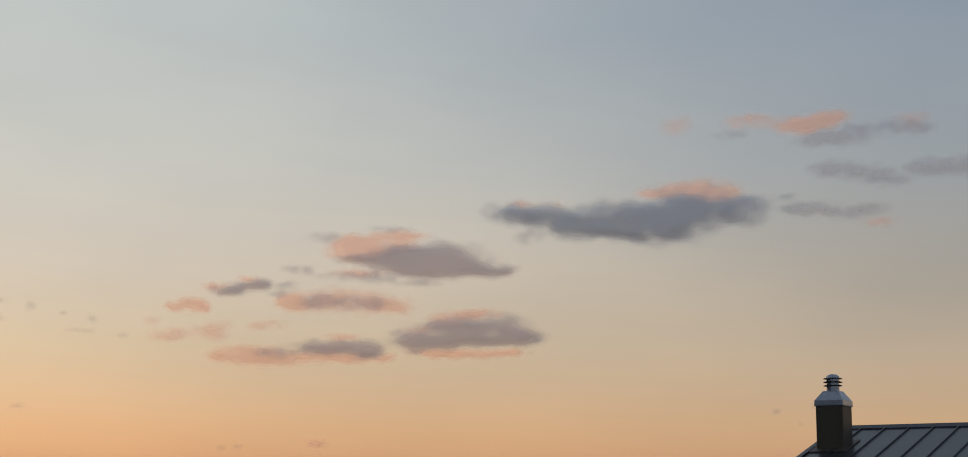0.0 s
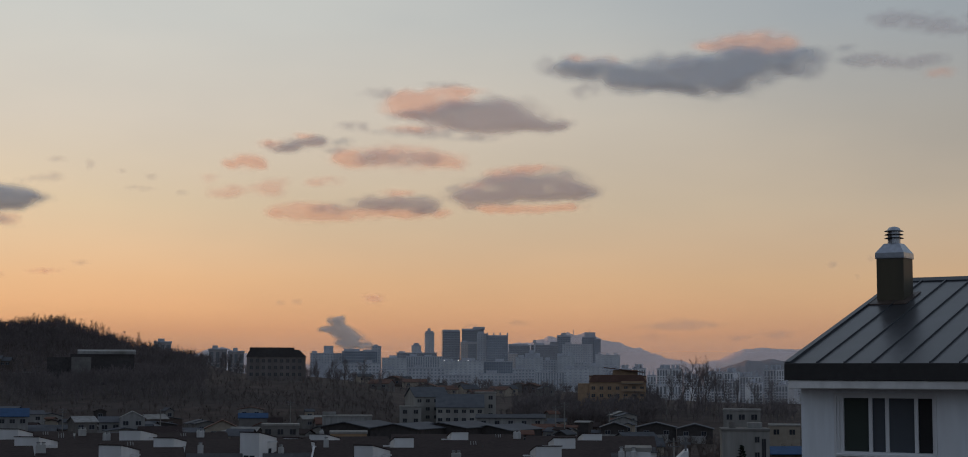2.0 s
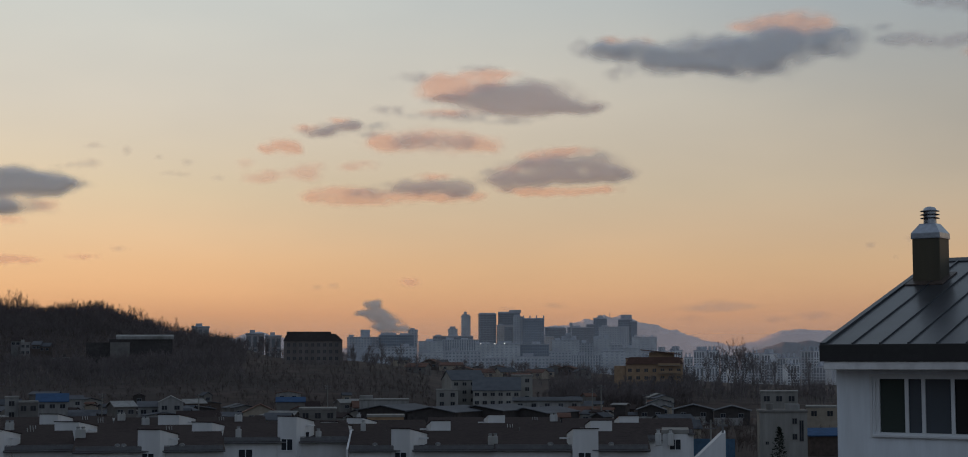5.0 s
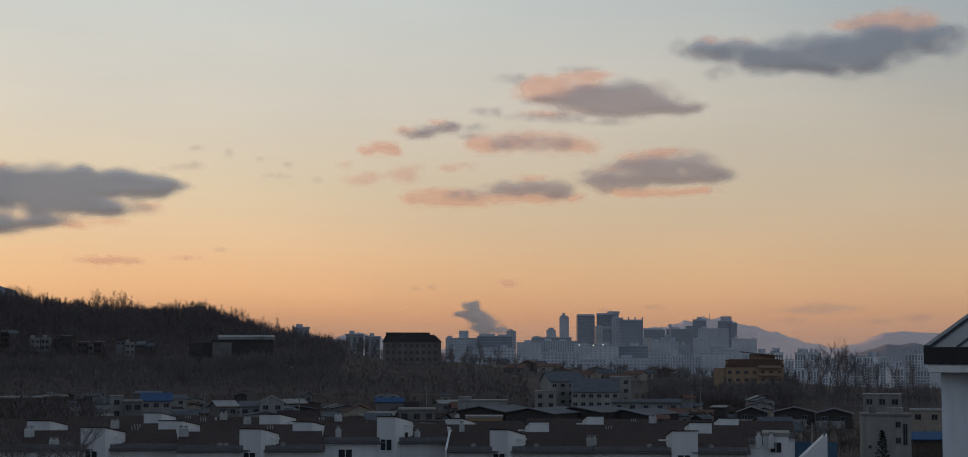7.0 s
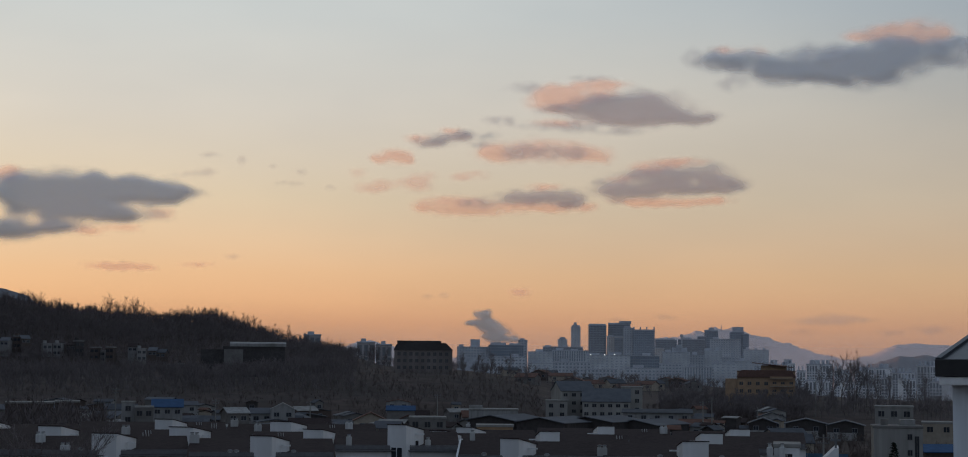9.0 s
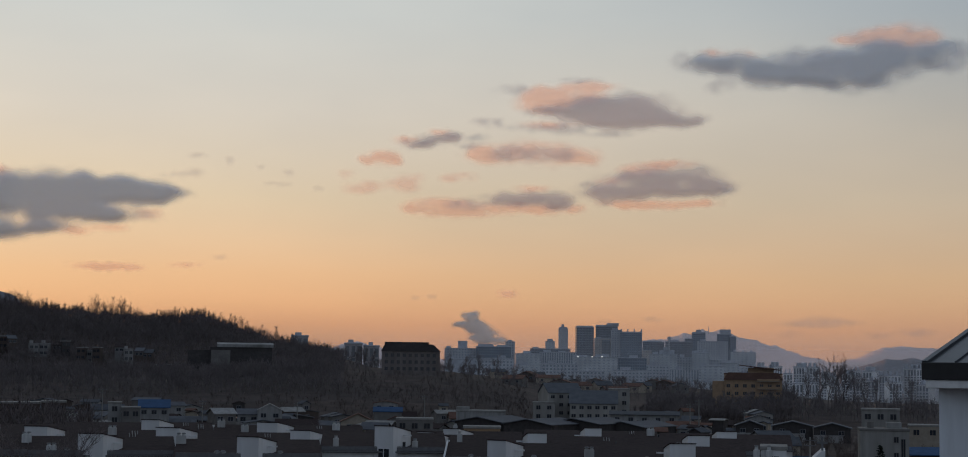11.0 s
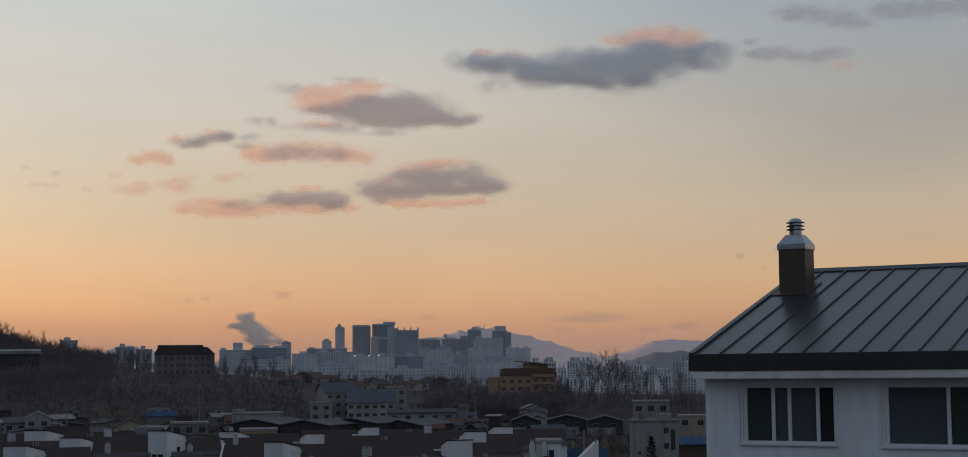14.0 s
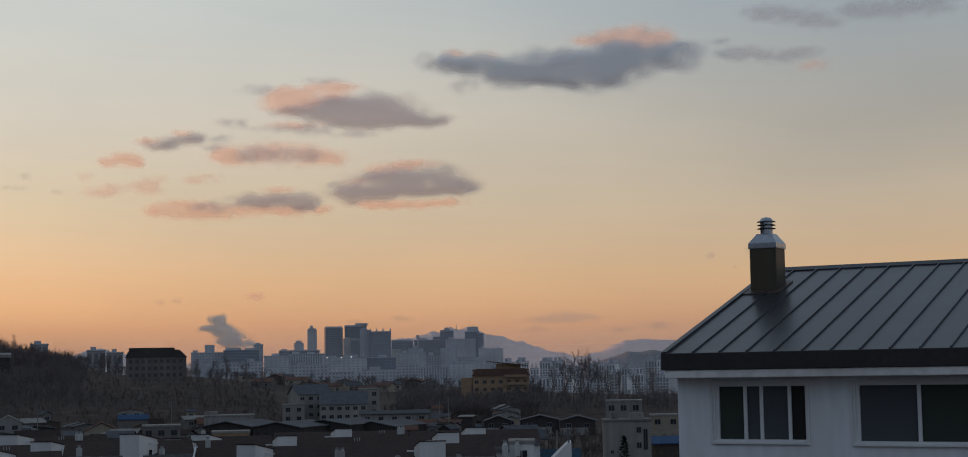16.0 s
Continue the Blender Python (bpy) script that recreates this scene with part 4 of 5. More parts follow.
M_LAMP = bpy.data.materials.new("floodlight_glow")
M_LAMP.use_nodes = True
M_LAMP.node_tree.nodes["Principled BSDF"].inputs["Emission Color"].default_value = (1.0, 0.95, 0.88, 1)
M_LAMP.node_tree.nodes["Principled BSDF"].inputs["Emission Strength"].default_value = 1.1
for az, el in ((-3.66, 0.49), (-3.16, 0.49), (-2.81, 0.50)):
    x, y = dirpos(az, 2046)
    t = thing("floodlight", pose(x, y, el_z(el, 2046), 0, 0, -az), "small bright white floodlight on a roof edge", "floodlight", "roof floodlights")
    part("lamp_head", B(-0.7, 0.7, -0.4, 0.3, -0.5, 0.5, bevel=0.15), M_LAMP, t)
    part("lamp_post", B(-0.2, 0.2, 0.31, 0.6, -2.5, 0.4), M_PLANT, t)


for az, h in ((0.62, 12), (0.95, 18), (1.35, 11), (1.52, 16)):
    x, y = dirpos(az, 4745)
    t = thing("antenna_mast", pose(x, y, el_z(1.4, 4745)), "thin antenna mast on the far mountain top", "antenna mast", "mountain antennas")
    part("mast", tube(bmesh.new(), (0, 0, -20), (0, 0, h * 0.6), 1.8, 1.0, 5), M_PLANT, t)
    part("spire", tube(bmesh.new(), (0, 0, h * 0.6), (0, 0, h), 1.0, 0.4, 5), M_PLANT, t)


# ---- row houses with white stair towers ----
ROOF_PLANES = []


def row_house(az, r, width, top, tw, off, label, win=True, tall=None, fwd=0.0, spin_by=-19, verge=False):
    """A terrace unit: shed roof falling to the front, a white stair tower standing through it. top: height of the tower."""
    x, y = dirpos(az, r)
    g = ground_z(x, y)
    t = thing("row_house", pose(x, y, g, 0, 0, -az), label, "house", "white row houses")
    e, k = top - 1.95, top - 0.75
    w2 = width / 2
    pitch = (k - e + 0.2) / 8.6
    ef = e - pitch * fwd
    prof = [(-fwd, 0), (11, 0), (11, k - 2.0), (8, k - 0.25), (-fwd, ef - 0.25)]
    part("wall", prism(bmesh.new(), prof, "x", -w2 + 0.15, w2 - 0.15), M_VILLA, t)
    roof = part("roof", prism(bmesh.new(), [(-0.6 - fwd, ef - 0.42), (-0.6 - fwd, ef - 0.2), (8, k), (11.5, k - 2.1), (11.5, k - 2.35), (8, k - 0.24)], "x", -w2, w2), M_TILE, t, "dark brown shingle roof")
    part("gutter", B(-w2, w2, -0.75 - fwd, -0.6 - fwd, ef - 0.36, ef - 0.2), M_GUT, t)
    part("balcony_panel", B(-w2 + 0.3, w2 - 0.3, -0.34 - fwd, -0.301 - fwd, ef - 0.15, ef + 0.32), M_GUT, t, "dull grey balcony panel")
    part("eave_rail", B(-w2 + 0.3, w2 - 0.3, -0.3 - fwd, -0.22 - fwd, ef + 0.35, ef + 0.42), M_GUT, t)
    for i in range(int(width / 1.5)):
        xx = -w2 + 0.4 + i * 1.5
        part("rail_post", B(xx, xx + 0.06, -0.29 - fwd, -0.23 - fwd, ef - 0.2, ef + 0.36), M_GUT, t)
    # stair tower with its own sloping roof
    a, b = off - tw / 2, off + tw / 2
    top = tall or top
    spin = pose(off, 0.6 - fwd, 0, 0, 0, spin_by)
    hw, dp = tw * (0.35 if spin_by < 0 else 0.41), tw * 0.55 + fwd * 0.5
    tower = part("stair_tower", prism(bmesh.new(), [(-1.5, 0), (dp, 0), (dp, top - 0.8), (-1.5, top)], "x", -hw, hw), M_VILLA, t, "white stair tower", spin)
    sl = 0.8 / (dp + 1.5)
    part("tower_roof", prism(bmesh.new(), [(-1.62, top + 0.02 + 0.12 * sl), (-1.62, top + 0.12 + 0.12 * sl), (dp + 0.3, top - 0.68 - 0.3 * sl), (dp + 0.3, top - 0.78 - 0.3 * sl)], "x", -hw - 0.08, hw + 0.08), M_TILE, tower)
    if win:
        wx = -hw * 0.55
        wd = part("window", B(wx, wx + 1.5, -1.56, -1.505, top - 4.3, top - 2.9), M_GLASSD, tower)
        part("window_frame", B(wx - 0.08, wx + 1.58, -1.6, -1.5605, top - 2.9, top - 2.8), M_PVC, wd)
        part("window_frame", B(wx + 0.7, wx + 0.8, -1.6, -1.5605, top - 4.3, top - 2.9), M_PVC, wd)
        part("window_frame", B(wx - 0.08, wx + 1.58, -1.6, -1.5605, top - 4.4, top - 4.3), M_PVC, wd)
    part("window", B(hw + 0.005, hw + 0.06, dp * 0.35, dp * 0.35 + 0.8, top - 2.9, top - 2.1), M_GLASSD, tower)
    sgn = 1 if spin_by < 0 else -1
    part("gutter_stub", B(*sorted((sgn * (hw + 0.09), sgn * (hw + 1.25))), dp * 0.3, dp * 0.3 + 0.25, top - 1.3, top - 1.12), M_VILLA, tower)
    if verge:
        for x in (-w2 - 0.1,):
            part("verge_wall", prism(bmesh.new(), [(-0.9 - fwd, ef - 3.0), (-0.9 - fwd, ef - 0.05), (7.9, k + 0.16), (7.9, k - 1.0)], "x", x, x + 0.22), M_VILLA, t, "white verge wall")
    ROOF_PLANES.append((t, az, r, w2, g + e - 0.2, (k - e + 0.2) / 8.6, fwd))
    for i in range(int(width / 7)):
        wx = -w2 + 2.2 + i * 7
        if a - 1.8 < wx < b + 0.3:
            continue
        wd = part("window", B(wx, wx + 1.7, -0.06 - fwd, -0.003 - fwd, ef - 2.6, ef - 1.2), M_GLASSD, t)
        part("window_frame", B(wx + 0.8, wx + 0.9, -0.1 - fwd, -0.0605 - fwd, ef - 2.6, ef - 1.2), M_PVC, wd)
        part("window_frame", B(wx - 0.08, wx + 1.78, -0.1 - fwd, -0.0605 - fwd, ef - 1.2, ef - 1.1), M_PVC, wd)
    return t


RL = "white row house with a dark shingle roof and a stair tower"
FRONT = [(-25.0, 1.2, -2.35, 212), (-20.5, 1.31, -2.34, 212), (-15.12, 1.18, -2.42, 207), (-10.35, 1.03, -2.0, 214), (-6.33, 1.03, -2.45, 204), (-0.03, 1.10, -2.47, 203)]
SECOND = [(-26.5, 1.1, -2.12, 240), (-22.35, 1.18, -2.10, 236), (-17.91, 1.27, -2.13, 236), (-13.32, 1.08, -2.19, 233), (-8.9, 0.9, -2.2, 232), (-5.14, 0.83, -2.19, 231), (0.54, 0.93, -2.18, 231)]
THIRD = [(-24.5, 1.0, -1.95, 266), (-18.54, 0.95, -1.87, 268), (-14.48, 1.14, -1.93, 264), (-8.0, 0.9, -2.08, 262), (-3.16, 0.72, -1.99, 258), (1.53, 0.84, -2.03, 254)]
for row in (FRONT, SECOND, THIRD):
    for i, (az, aw, el, r) in enumerate(row):
        lo = (az + row[i - 1][0]) / 2 if i else az - 2.3
        hi = (az + row[i + 1][0]) / 2 if i + 1 < len(row) else az + 2.3
        mid = (lo + hi) / 2
        top = el_z(el, r) - ground_z(*dirpos(az, r)) - 0.1
        row_house(mid, r, r * radians(hi - lo) + 0.2, min(top, 11.9), r * radians(aw), r * radians(az - mid), RL, True, top, (2.4, 3.0, 2.7, 3.4, 2.9, 2.4)[i % 6] if row is FRONT else 3.0, -26 if az < -5.6 else 9, row is FRONT and i == 4)

# ---- vents and pipes on the row house roofs ----
def roof_spot(az, el):
    """The house, and the place in its own frame, where its front roof slope comes up to the height angle el at bearing az."""
    for t, mid, r, w2, z0, slope, fwd in sorted(ROOF_PLANES, key=lambda q: q[2]):
        y = -fwd
        while y < 7.6:
            if abs((r + y) * math.tan(radians(az - mid))) < w2 and z0 + slope * (y + 0.6) >= el_z(el, r + y):
                return t, (r + y) * math.tan(radians(az - mid)), y, z0 + slope * (y + 0.6) - t.matrix_basis.translation.z
            y += 0.1
    return None


def roof_vent(az, el, wide, pots, high=1.05):
    spot = roof_spot(az, el)
    if not spot:
        return
    t, x, y, z = spot
    v = part("roof_vent", B(x - wide / 2, x + wide / 2, y, y + 0.75, z - 0.3, z + high, bevel=0.04), M_VENT, t, "weathered white roof vent with capped pots")
    for k in range(pots):
        px = x + (k - (pots - 1) / 2) * wide * 0.5
        part("vent_pot", tube(bmesh.new(), (px, y + 0.37, z + high - 0.01), (px, y + 0.37, z + high + 0.24), 0.22, 0.2, 8), M_VENT, v)
        part("pot_cap", tube(bmesh.new(), (px, y + 0.37, z + high + 0.24), (px, y + 0.37, z + high + 0.36), 0.3, 0.2, 8), M_GUT, v)


for az, el in [(-17.61, -2.74), (-16.24, -2.16), (-15.42, -2.32), (-12.22, -2.23), (-3.24, -3.09), (-1.08, -2.27), (-22.8, -2.71), (-19.96, -2.44), (-21.98, -3.19)]:
    roof_vent(az, el, 1.25, 2)
for az, el in [(-12.22, -2.82), (-10.73, -2.48), (-9.42, -3.11), (-7.84, -2.6), (-8.0, -2.27), (-5.56, -2.26)]:
    roof_vent(az, el, 0.75, 1, 1.2)
for az, el in [(-16.36, -3.2), (-16.15, -3.2), (-14.16, -3.23), (-7.43, -3.24), (-5.2, -3.25), (-1.2, -3.25), (0.95, -3.25), (-21.46, -3.2)]:
    spot = roof_spot(az, el)
    if spot:
        t, x, y, z = spot
        v = part("roof_cowl", tube(bmesh.new(), (x, y, z - 0.3), (x, y, z + 0.6), 0.32, 0.32, 10), M_VENT, t, "round white roof cowl")
        part("cowl_cap", tube(bmesh.new(), (x, y, z + 0.6), (x, y, z + 0.8), 0.4, 0.2, 10), M_GUT, v)
for az, el in [(-17.45, -2.11), (-16.93, -2.15), (-19.18, -2.41), (-12.8, -2.18), (-14.6, -2.49), (-1.74, -2.22), (-2.62, -2.48), (-19.26, -2.5), (-16.93, -2.22), (-18.25, -3.19)]:
    spot = roof_spot(az, el)
    if spot:
        t, x, y, z = spot
        for dx in (-0.4, 0.0, 0.35):
            part("vent_pipe", tube(bmesh.new(), (x + dx, y, z - 0.1), (x + dx - 0.06, y, z + 0.5), 0.06, 0.06, 6), M_VENT, t)


# ---- evening haze over the plain: thin sheets put in for it behind the village ----
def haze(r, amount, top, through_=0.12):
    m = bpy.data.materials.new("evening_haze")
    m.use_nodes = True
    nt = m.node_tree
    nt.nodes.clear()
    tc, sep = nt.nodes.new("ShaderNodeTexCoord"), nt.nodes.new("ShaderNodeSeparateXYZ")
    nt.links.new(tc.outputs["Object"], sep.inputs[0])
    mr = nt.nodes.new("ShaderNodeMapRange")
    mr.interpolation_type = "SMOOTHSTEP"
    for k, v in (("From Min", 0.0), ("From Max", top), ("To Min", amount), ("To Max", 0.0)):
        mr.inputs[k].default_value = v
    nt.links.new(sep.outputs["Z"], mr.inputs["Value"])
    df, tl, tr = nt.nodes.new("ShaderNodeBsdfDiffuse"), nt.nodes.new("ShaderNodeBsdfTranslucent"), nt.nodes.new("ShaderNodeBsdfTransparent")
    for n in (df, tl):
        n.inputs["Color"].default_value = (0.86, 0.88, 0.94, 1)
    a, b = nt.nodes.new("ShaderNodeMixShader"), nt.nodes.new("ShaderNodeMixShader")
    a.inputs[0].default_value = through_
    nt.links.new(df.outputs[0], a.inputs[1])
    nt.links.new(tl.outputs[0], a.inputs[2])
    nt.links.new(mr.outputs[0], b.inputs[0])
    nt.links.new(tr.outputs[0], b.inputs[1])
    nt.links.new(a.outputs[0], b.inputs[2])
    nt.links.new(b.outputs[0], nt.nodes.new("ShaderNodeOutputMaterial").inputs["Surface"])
    verts, faces = [], []
    for i in range(61):
        x, y = dirpos(-45 + 1.5 * i, r)
        verts += [(x, y, -20), (x, y, top)]
        if i:
            faces.append((2 * i - 2, 2 * i, 2 * i + 1, 2 * i - 1))
    me = bpy.data.meshes.new("backdrop_haze")
    me.from_pydata(verts, [], faces)
    me.materials.append(m)
    return tagged(new("backdrop_haze", me), "thin blue sheet put in for evening haze over the plain", "haze", kind="structure")


# nearest sheet is added only to lift the dark tones behind it
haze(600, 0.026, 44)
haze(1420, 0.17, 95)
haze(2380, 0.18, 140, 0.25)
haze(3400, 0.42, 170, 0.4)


# ---- trees ----
def grow(rng, h, levels, kids, thick, spread=0.6, least=0.0, blades=False):
    """A bare winter tree: tapered trunk and limbs as three-sided tubes. Returns trunk and crown as (verts, faces)."""
    trunk, crown = ([], []), ([], [])

    def limb(out, p, q, r0, r1):
        d = (q - p).normalized()
        u = d.orthogonal().normalized()
        v = d.cross(u)
        n = len(out[0])
        for c, r in ((p, max(least, r0)), (q, max(least * 0.6, r1))):
            for k in range(3):
                out[0].append(c + (u * math.cos(k * 2.0944) + v * math.sin(k * 2.0944)) * r)
        for k in range(3):
            out[1].append((n + k, n + (k + 1) % 3, n + 3 + (k + 1) % 3, n + 3 + k))

    def branch(p, d, ln, r, lev):
        bend = Vector((rng.uniform(-1, 1), rng.uniform(-1, 1), rng.uniform(0, 0.8))) * 0.18
        m = p + d * ln * 0.5
        q = m + (d + bend).normalized() * ln * 0.5
        out = trunk if lev == 0 else crown
        if blades and lev == levels:
            u = d.cross(Vector((rng.uniform(-1, 1), rng.uniform(-1, 1), 0.2))).normalized() * least
            n = len(out[0])
            out[0].extend((p - u, p + u, q + u * 0.5, q - u * 0.5))
            out[1].append((n, n + 1, n + 2, n + 3))
        else:
            limb(out, p, m, r, r * 0.8)
            limb(out, m, q, r * 0.8, r * 0.45)
        if lev < levels:
            for k in range(kids if lev else kids + 3):
                f = rng.uniform(0.35, 1.0) if lev else rng.uniform(0.3, 1.0)
                b = p.lerp(m, f * 2) if f < 0.5 else m.lerp(q, f * 2 - 1)
                nd = (d + Vector((rng.uniform(-1, 1), rng.uniform(-1, 1), rng.uniform(-0.1, 0.75))) * (spread + 0.35 * lev)).normalized()
                branch(b, nd, ln * rng.uniform(0.38, 0.6) if lev else h * rng.uniform(0.28, 0.48), r * 0.5, lev + 1)
    branch(Vector((0, 0, -0.3)), Vector((rng.uniform(-0.08, 0.08), rng.uniform(-0.08, 0.08), 1)).normalized(), h * 0.62, thick, 0)
    return trunk, crown


def mesh_from(name, vf, material):
    me = bpy.data.meshes.new(name)
    me.from_pydata([tuple(v) for v in vf[0]], [], vf[1])
    me.materials.append(material)
    return me


def tree_thing(seed, h, levels=3, kids=4, thick=0.16, least=0.035, label="bare winter tree with thin grey branches", group="bare trees"):
    t = thing("tree", Matrix(), label, "tree", group)
    a, b = grow(random.Random(seed), h, levels, kids, thick, 0.6, least)
    part("trunk", mesh_from("trunk", a, M_BARK), None, t)
    part("crown", mesh_from("crown", b, M_TWIG), None, t)
    return t


def pine_thing(seed, h, label="dark evergreen pine with a ragged crown"):
    rng = random.Random(seed)
    t = thing("tree", Matrix(), label, "tree", "evergreens")
    part("trunk", tube(bmesh.new(), (0, 0, -0.3), (0, 0, h * 0.9), 0.16, 0.04, 6), M_BARK, t)
    vs, fs = [], []
    for k in range(420):
        f = rng.uniform(0.12, 1)
        rad = (1 - f) ** 0.8 * h * 0.26 * rng.uniform(0.3, 1.1) + 0.1
        a = rng.uniform(0, math.tau)
        c = Vector((rad * math.cos(a), rad * math.sin(a), f * h - rad * 0.25))
        n = len(vs)
        for _ in range(3):
            vs.append(c + Vector((rng.uniform(-1, 1), rng.uniform(-1, 1), rng.uniform(-0.6, 0.6))) * 0.42)
        fs.append((n, n + 1, n + 2))
    part("crown", mesh_from("crown", (vs, fs), M_PINE), None, t)
    return t


def put_copies(makers, spots):
    """Each spot: bearing, range, scale; the first uses of a maker are the originals."""
    rng = random.Random(11)
    for i, (az, r, s) in enumerate(spots):
        src = makers[i % len(makers)]
        m = on_ground(az, r, rng.uniform(0, 360)) @ Matrix.Scale(s, 4)
        if i < len(makers):
            src.matrix_basis = m
        else:
            c = copy_thing(src, Matrix())
            c.matrix_basis = m


rng = random.Random(21)
skyline = []
a = -26.5
while a < -12.3:
    tall = 1.7 if -20.9 < a < -19.4 else 1.35 if -23.6 < a < -22.9 or -16 < a < -13.6 else 1.0
    skyline.append((a + rng.uniform(-0.05, 0.05), 948 + rng.uniform(-14, 10), tall * rng.uniform(0.5, 0.9)))
    a += rng.uniform(0.06, 0.12)
put_copies([tree_thing(s, 9.5, 3, 5, 0.1, 0.024, "bare winter tree on the hilltop", "hilltop trees") for s in (1, 2, 3, 4, 5, 6)], skyline)
big = [(4.7, 640, 0.9), (5.05, 625, 1.05), (5.3, 630, 1.1), (5.55, 640, 1.0), (5.9, 650, 0.85), (6.3, 640, 0.8), (6.7, 660, 0.75), (4.3, 660, 0.7), (7.3, 660, 0.7), (7.9, 650, 0.75), (3.6, 650, 0.6),
       (-11.2, 900, 0.6), (-10.9, 905, 0.55), (-11.36, 890, 0.6), (-11.28, 880, 0.5), (-11.5, 895, 0.5), (-8.2, 800, 0.6), (-7.7, 780, 0.62), (-7.2, 790, 0.7), (-6.6, 770, 0.65), (-5.9, 780, 0.6), (-4.2, 830, 0.55), (-4.5, 600, 0.6), (-0.6, 620, 0.6), (0.4, 610, 0.65)]
put_copies([tree_thing(s, 17, 4, 4, 0.3, 0.045, "tall bare winter tree with fine spreading twigs", "bare trees on the slope") for s in (31, 32, 33)], big)
put_copies([tree_thing(s, 15, 4, 4, 0.2, 0.02, "bare winter tree standing among the row houses", "bare trees by the row houses") for s in (41, 42)], [(-21.6, 178, 0.82), (-20.4, 168, 0.7), (-23.0, 190, 0.8), (-24.3, 181, 0.85), (-22.5, 172, 0.72), (-22.4, 405, 0.6), (-21.7, 398, 0.52), (-23.2, 402, 0.62), (-20.9, 410, 0.5), (-23.8, 400, 0.55), (-16.9, 410, 0.4), (-12.9, 415, 0.42)])
put_copies([pine_thing(51, 7), pine_thing(52, 8)], [(6.82, 312, 0.95), (-17.7, 950, 0.8), (-16.0, 945, 0.85), (-15.8, 948, 0.75), (-21.9, 950, 0.9), (-21.3, 948, 0.8), (-20.9, 946, 0.9), (-12.6, 930, 0.9), (-12.2, 930, 0.8), (-18.3, 950, 0.7)])


def woods(name, count, field, label, seed, h0, h1, material):
    """Uncountable bare woods on the slopes, one joined mesh. field: (az0, az1, r0, r1, share)."""
    rng = random.Random(seed)
    kinds = []
    for k in range(5):
        a, b = grow(random.Random(seed + k), 6.0, 2, 5, 0.1, 0.9, 0.055, True)
        vs = [tuple(v) for v in a[0] + b[0]]
        fs = a[1] + [tuple(i + len(a[0]) for i in f) for f in b[1]]
        kinds.append((np.array(vs), np.array(fs)))
    V, F, n = [], [], 0
    total = sum(f[4] for f in field)
    for az0, az1, r0, r1, share in field:
        for _ in range(int(count * share / total)):
            az, r = rng.uniform(az0, az1), rng.uniform(r0, r1)
            x, y = dirpos(az, r)
            v, f = kinds[rng.randrange(5)]
            s, t = rng.uniform(h0, h1) / 6.0, rng.uniform(0, math.tau)
            c, d = math.cos(t) * s, math.sin(t) * s
            V.append(np.stack([v[:, 0] * c - v[:, 1] * d + x, v[:, 0] * d + v[:, 1] * c + y, v[:, 2] * s + ground_z(x, y)], 1))
            F.append(f + n)
            n += len(v)
    me = bpy.data.meshes.new(name)
    me.from_pydata(np.concatenate(V).tolist(), [], np.concatenate(F).tolist())
    me.materials.append(material)
    return tagged(new(name, me), label, "woods", kind="stuff")


woods("woods", 6800, [(-27, -12.5, 860, 935, 5), (-27, -15, 810, 950, 5), (-27, -18, 620, 700, 0.8), (-18, -12, 620, 770, 1.6), (-15.5, -12, 770, 960, 1.2), (-1.2, 3.8, 575, 660, 1.6), (3.3, 10, 590, 660, 0.5), (-12, 4, 780, 1000, 1.2)],
      "bare brown winter woods covering the hillside", 71, 3.5, 8.0, M_TWIG)
woods("undergrowth", 2600, [(-27, -12.2, 925, 958, 1)], "low bare scrub along the hilltop", 91, 1.5, 4.2, M_TWIG)
woods("scrub", 2600, [(-24, 3.5, 562, 640, 5), (-12, -5.5, 600, 690, 2), (-1.2, 3.8, 540, 600, 1)], "low winter scrub on the brown slope", 97, 1.0, 3.4, M_SCRUB)
woods("slope_trees", 420, [(-25.5, -17.5, 640, 800, 3), (-18, -12.5, 640, 720, 1)], "bare trees between the hillside houses", 99, 5.0, 9.0, M_TWIG)
woods("grove", 120, [(-26, -20.7, 330, 425, 1)], "bare brown trees in front of the brick houses", 93, 8.0, 12.0, M_TWIG)
woods("thicket", 700, [(2.3, 6.3, 330, 465, 2), (5.4, 9.5, 340, 480, 1), (-24, -9, 385, 560, 3), (-9, 2, 480, 570, 1.5)], "low bare thicket between the houses", 95, 1.4, 4.2, M_SCRUB)


# ---- houses and sheds between the row houses and the hill ----
M_BLUEROOF = mat("blue_sheet_roof", (0.042, 0.092, 0.185), 0.7, 0, 0.25, 0.8)
M_GREYROOF = mat("grey_sheet_roof", (0.125, 0.13, 0.142), 0.8, 0.1, 0.2, 0.6)
M_SLATE = mat("blue_grey_roof", (0.085, 0.09, 0.1), 0.8, 0, 0.25, 0.6)
M_RUST = mat("red_brown_roof", (0.15, 0.084, 0.064), 0.9, 0, 0.3, 0.6)
M_DARKWALL = mat("dark_board_wall", (0.075, 0.067, 0.065), 0.9, 0, 0.3, 0.8)
M_BEIGE = mat("beige_render", (0.36, 0.31, 0.25), 0.9, 0, 0.2, 0.8)
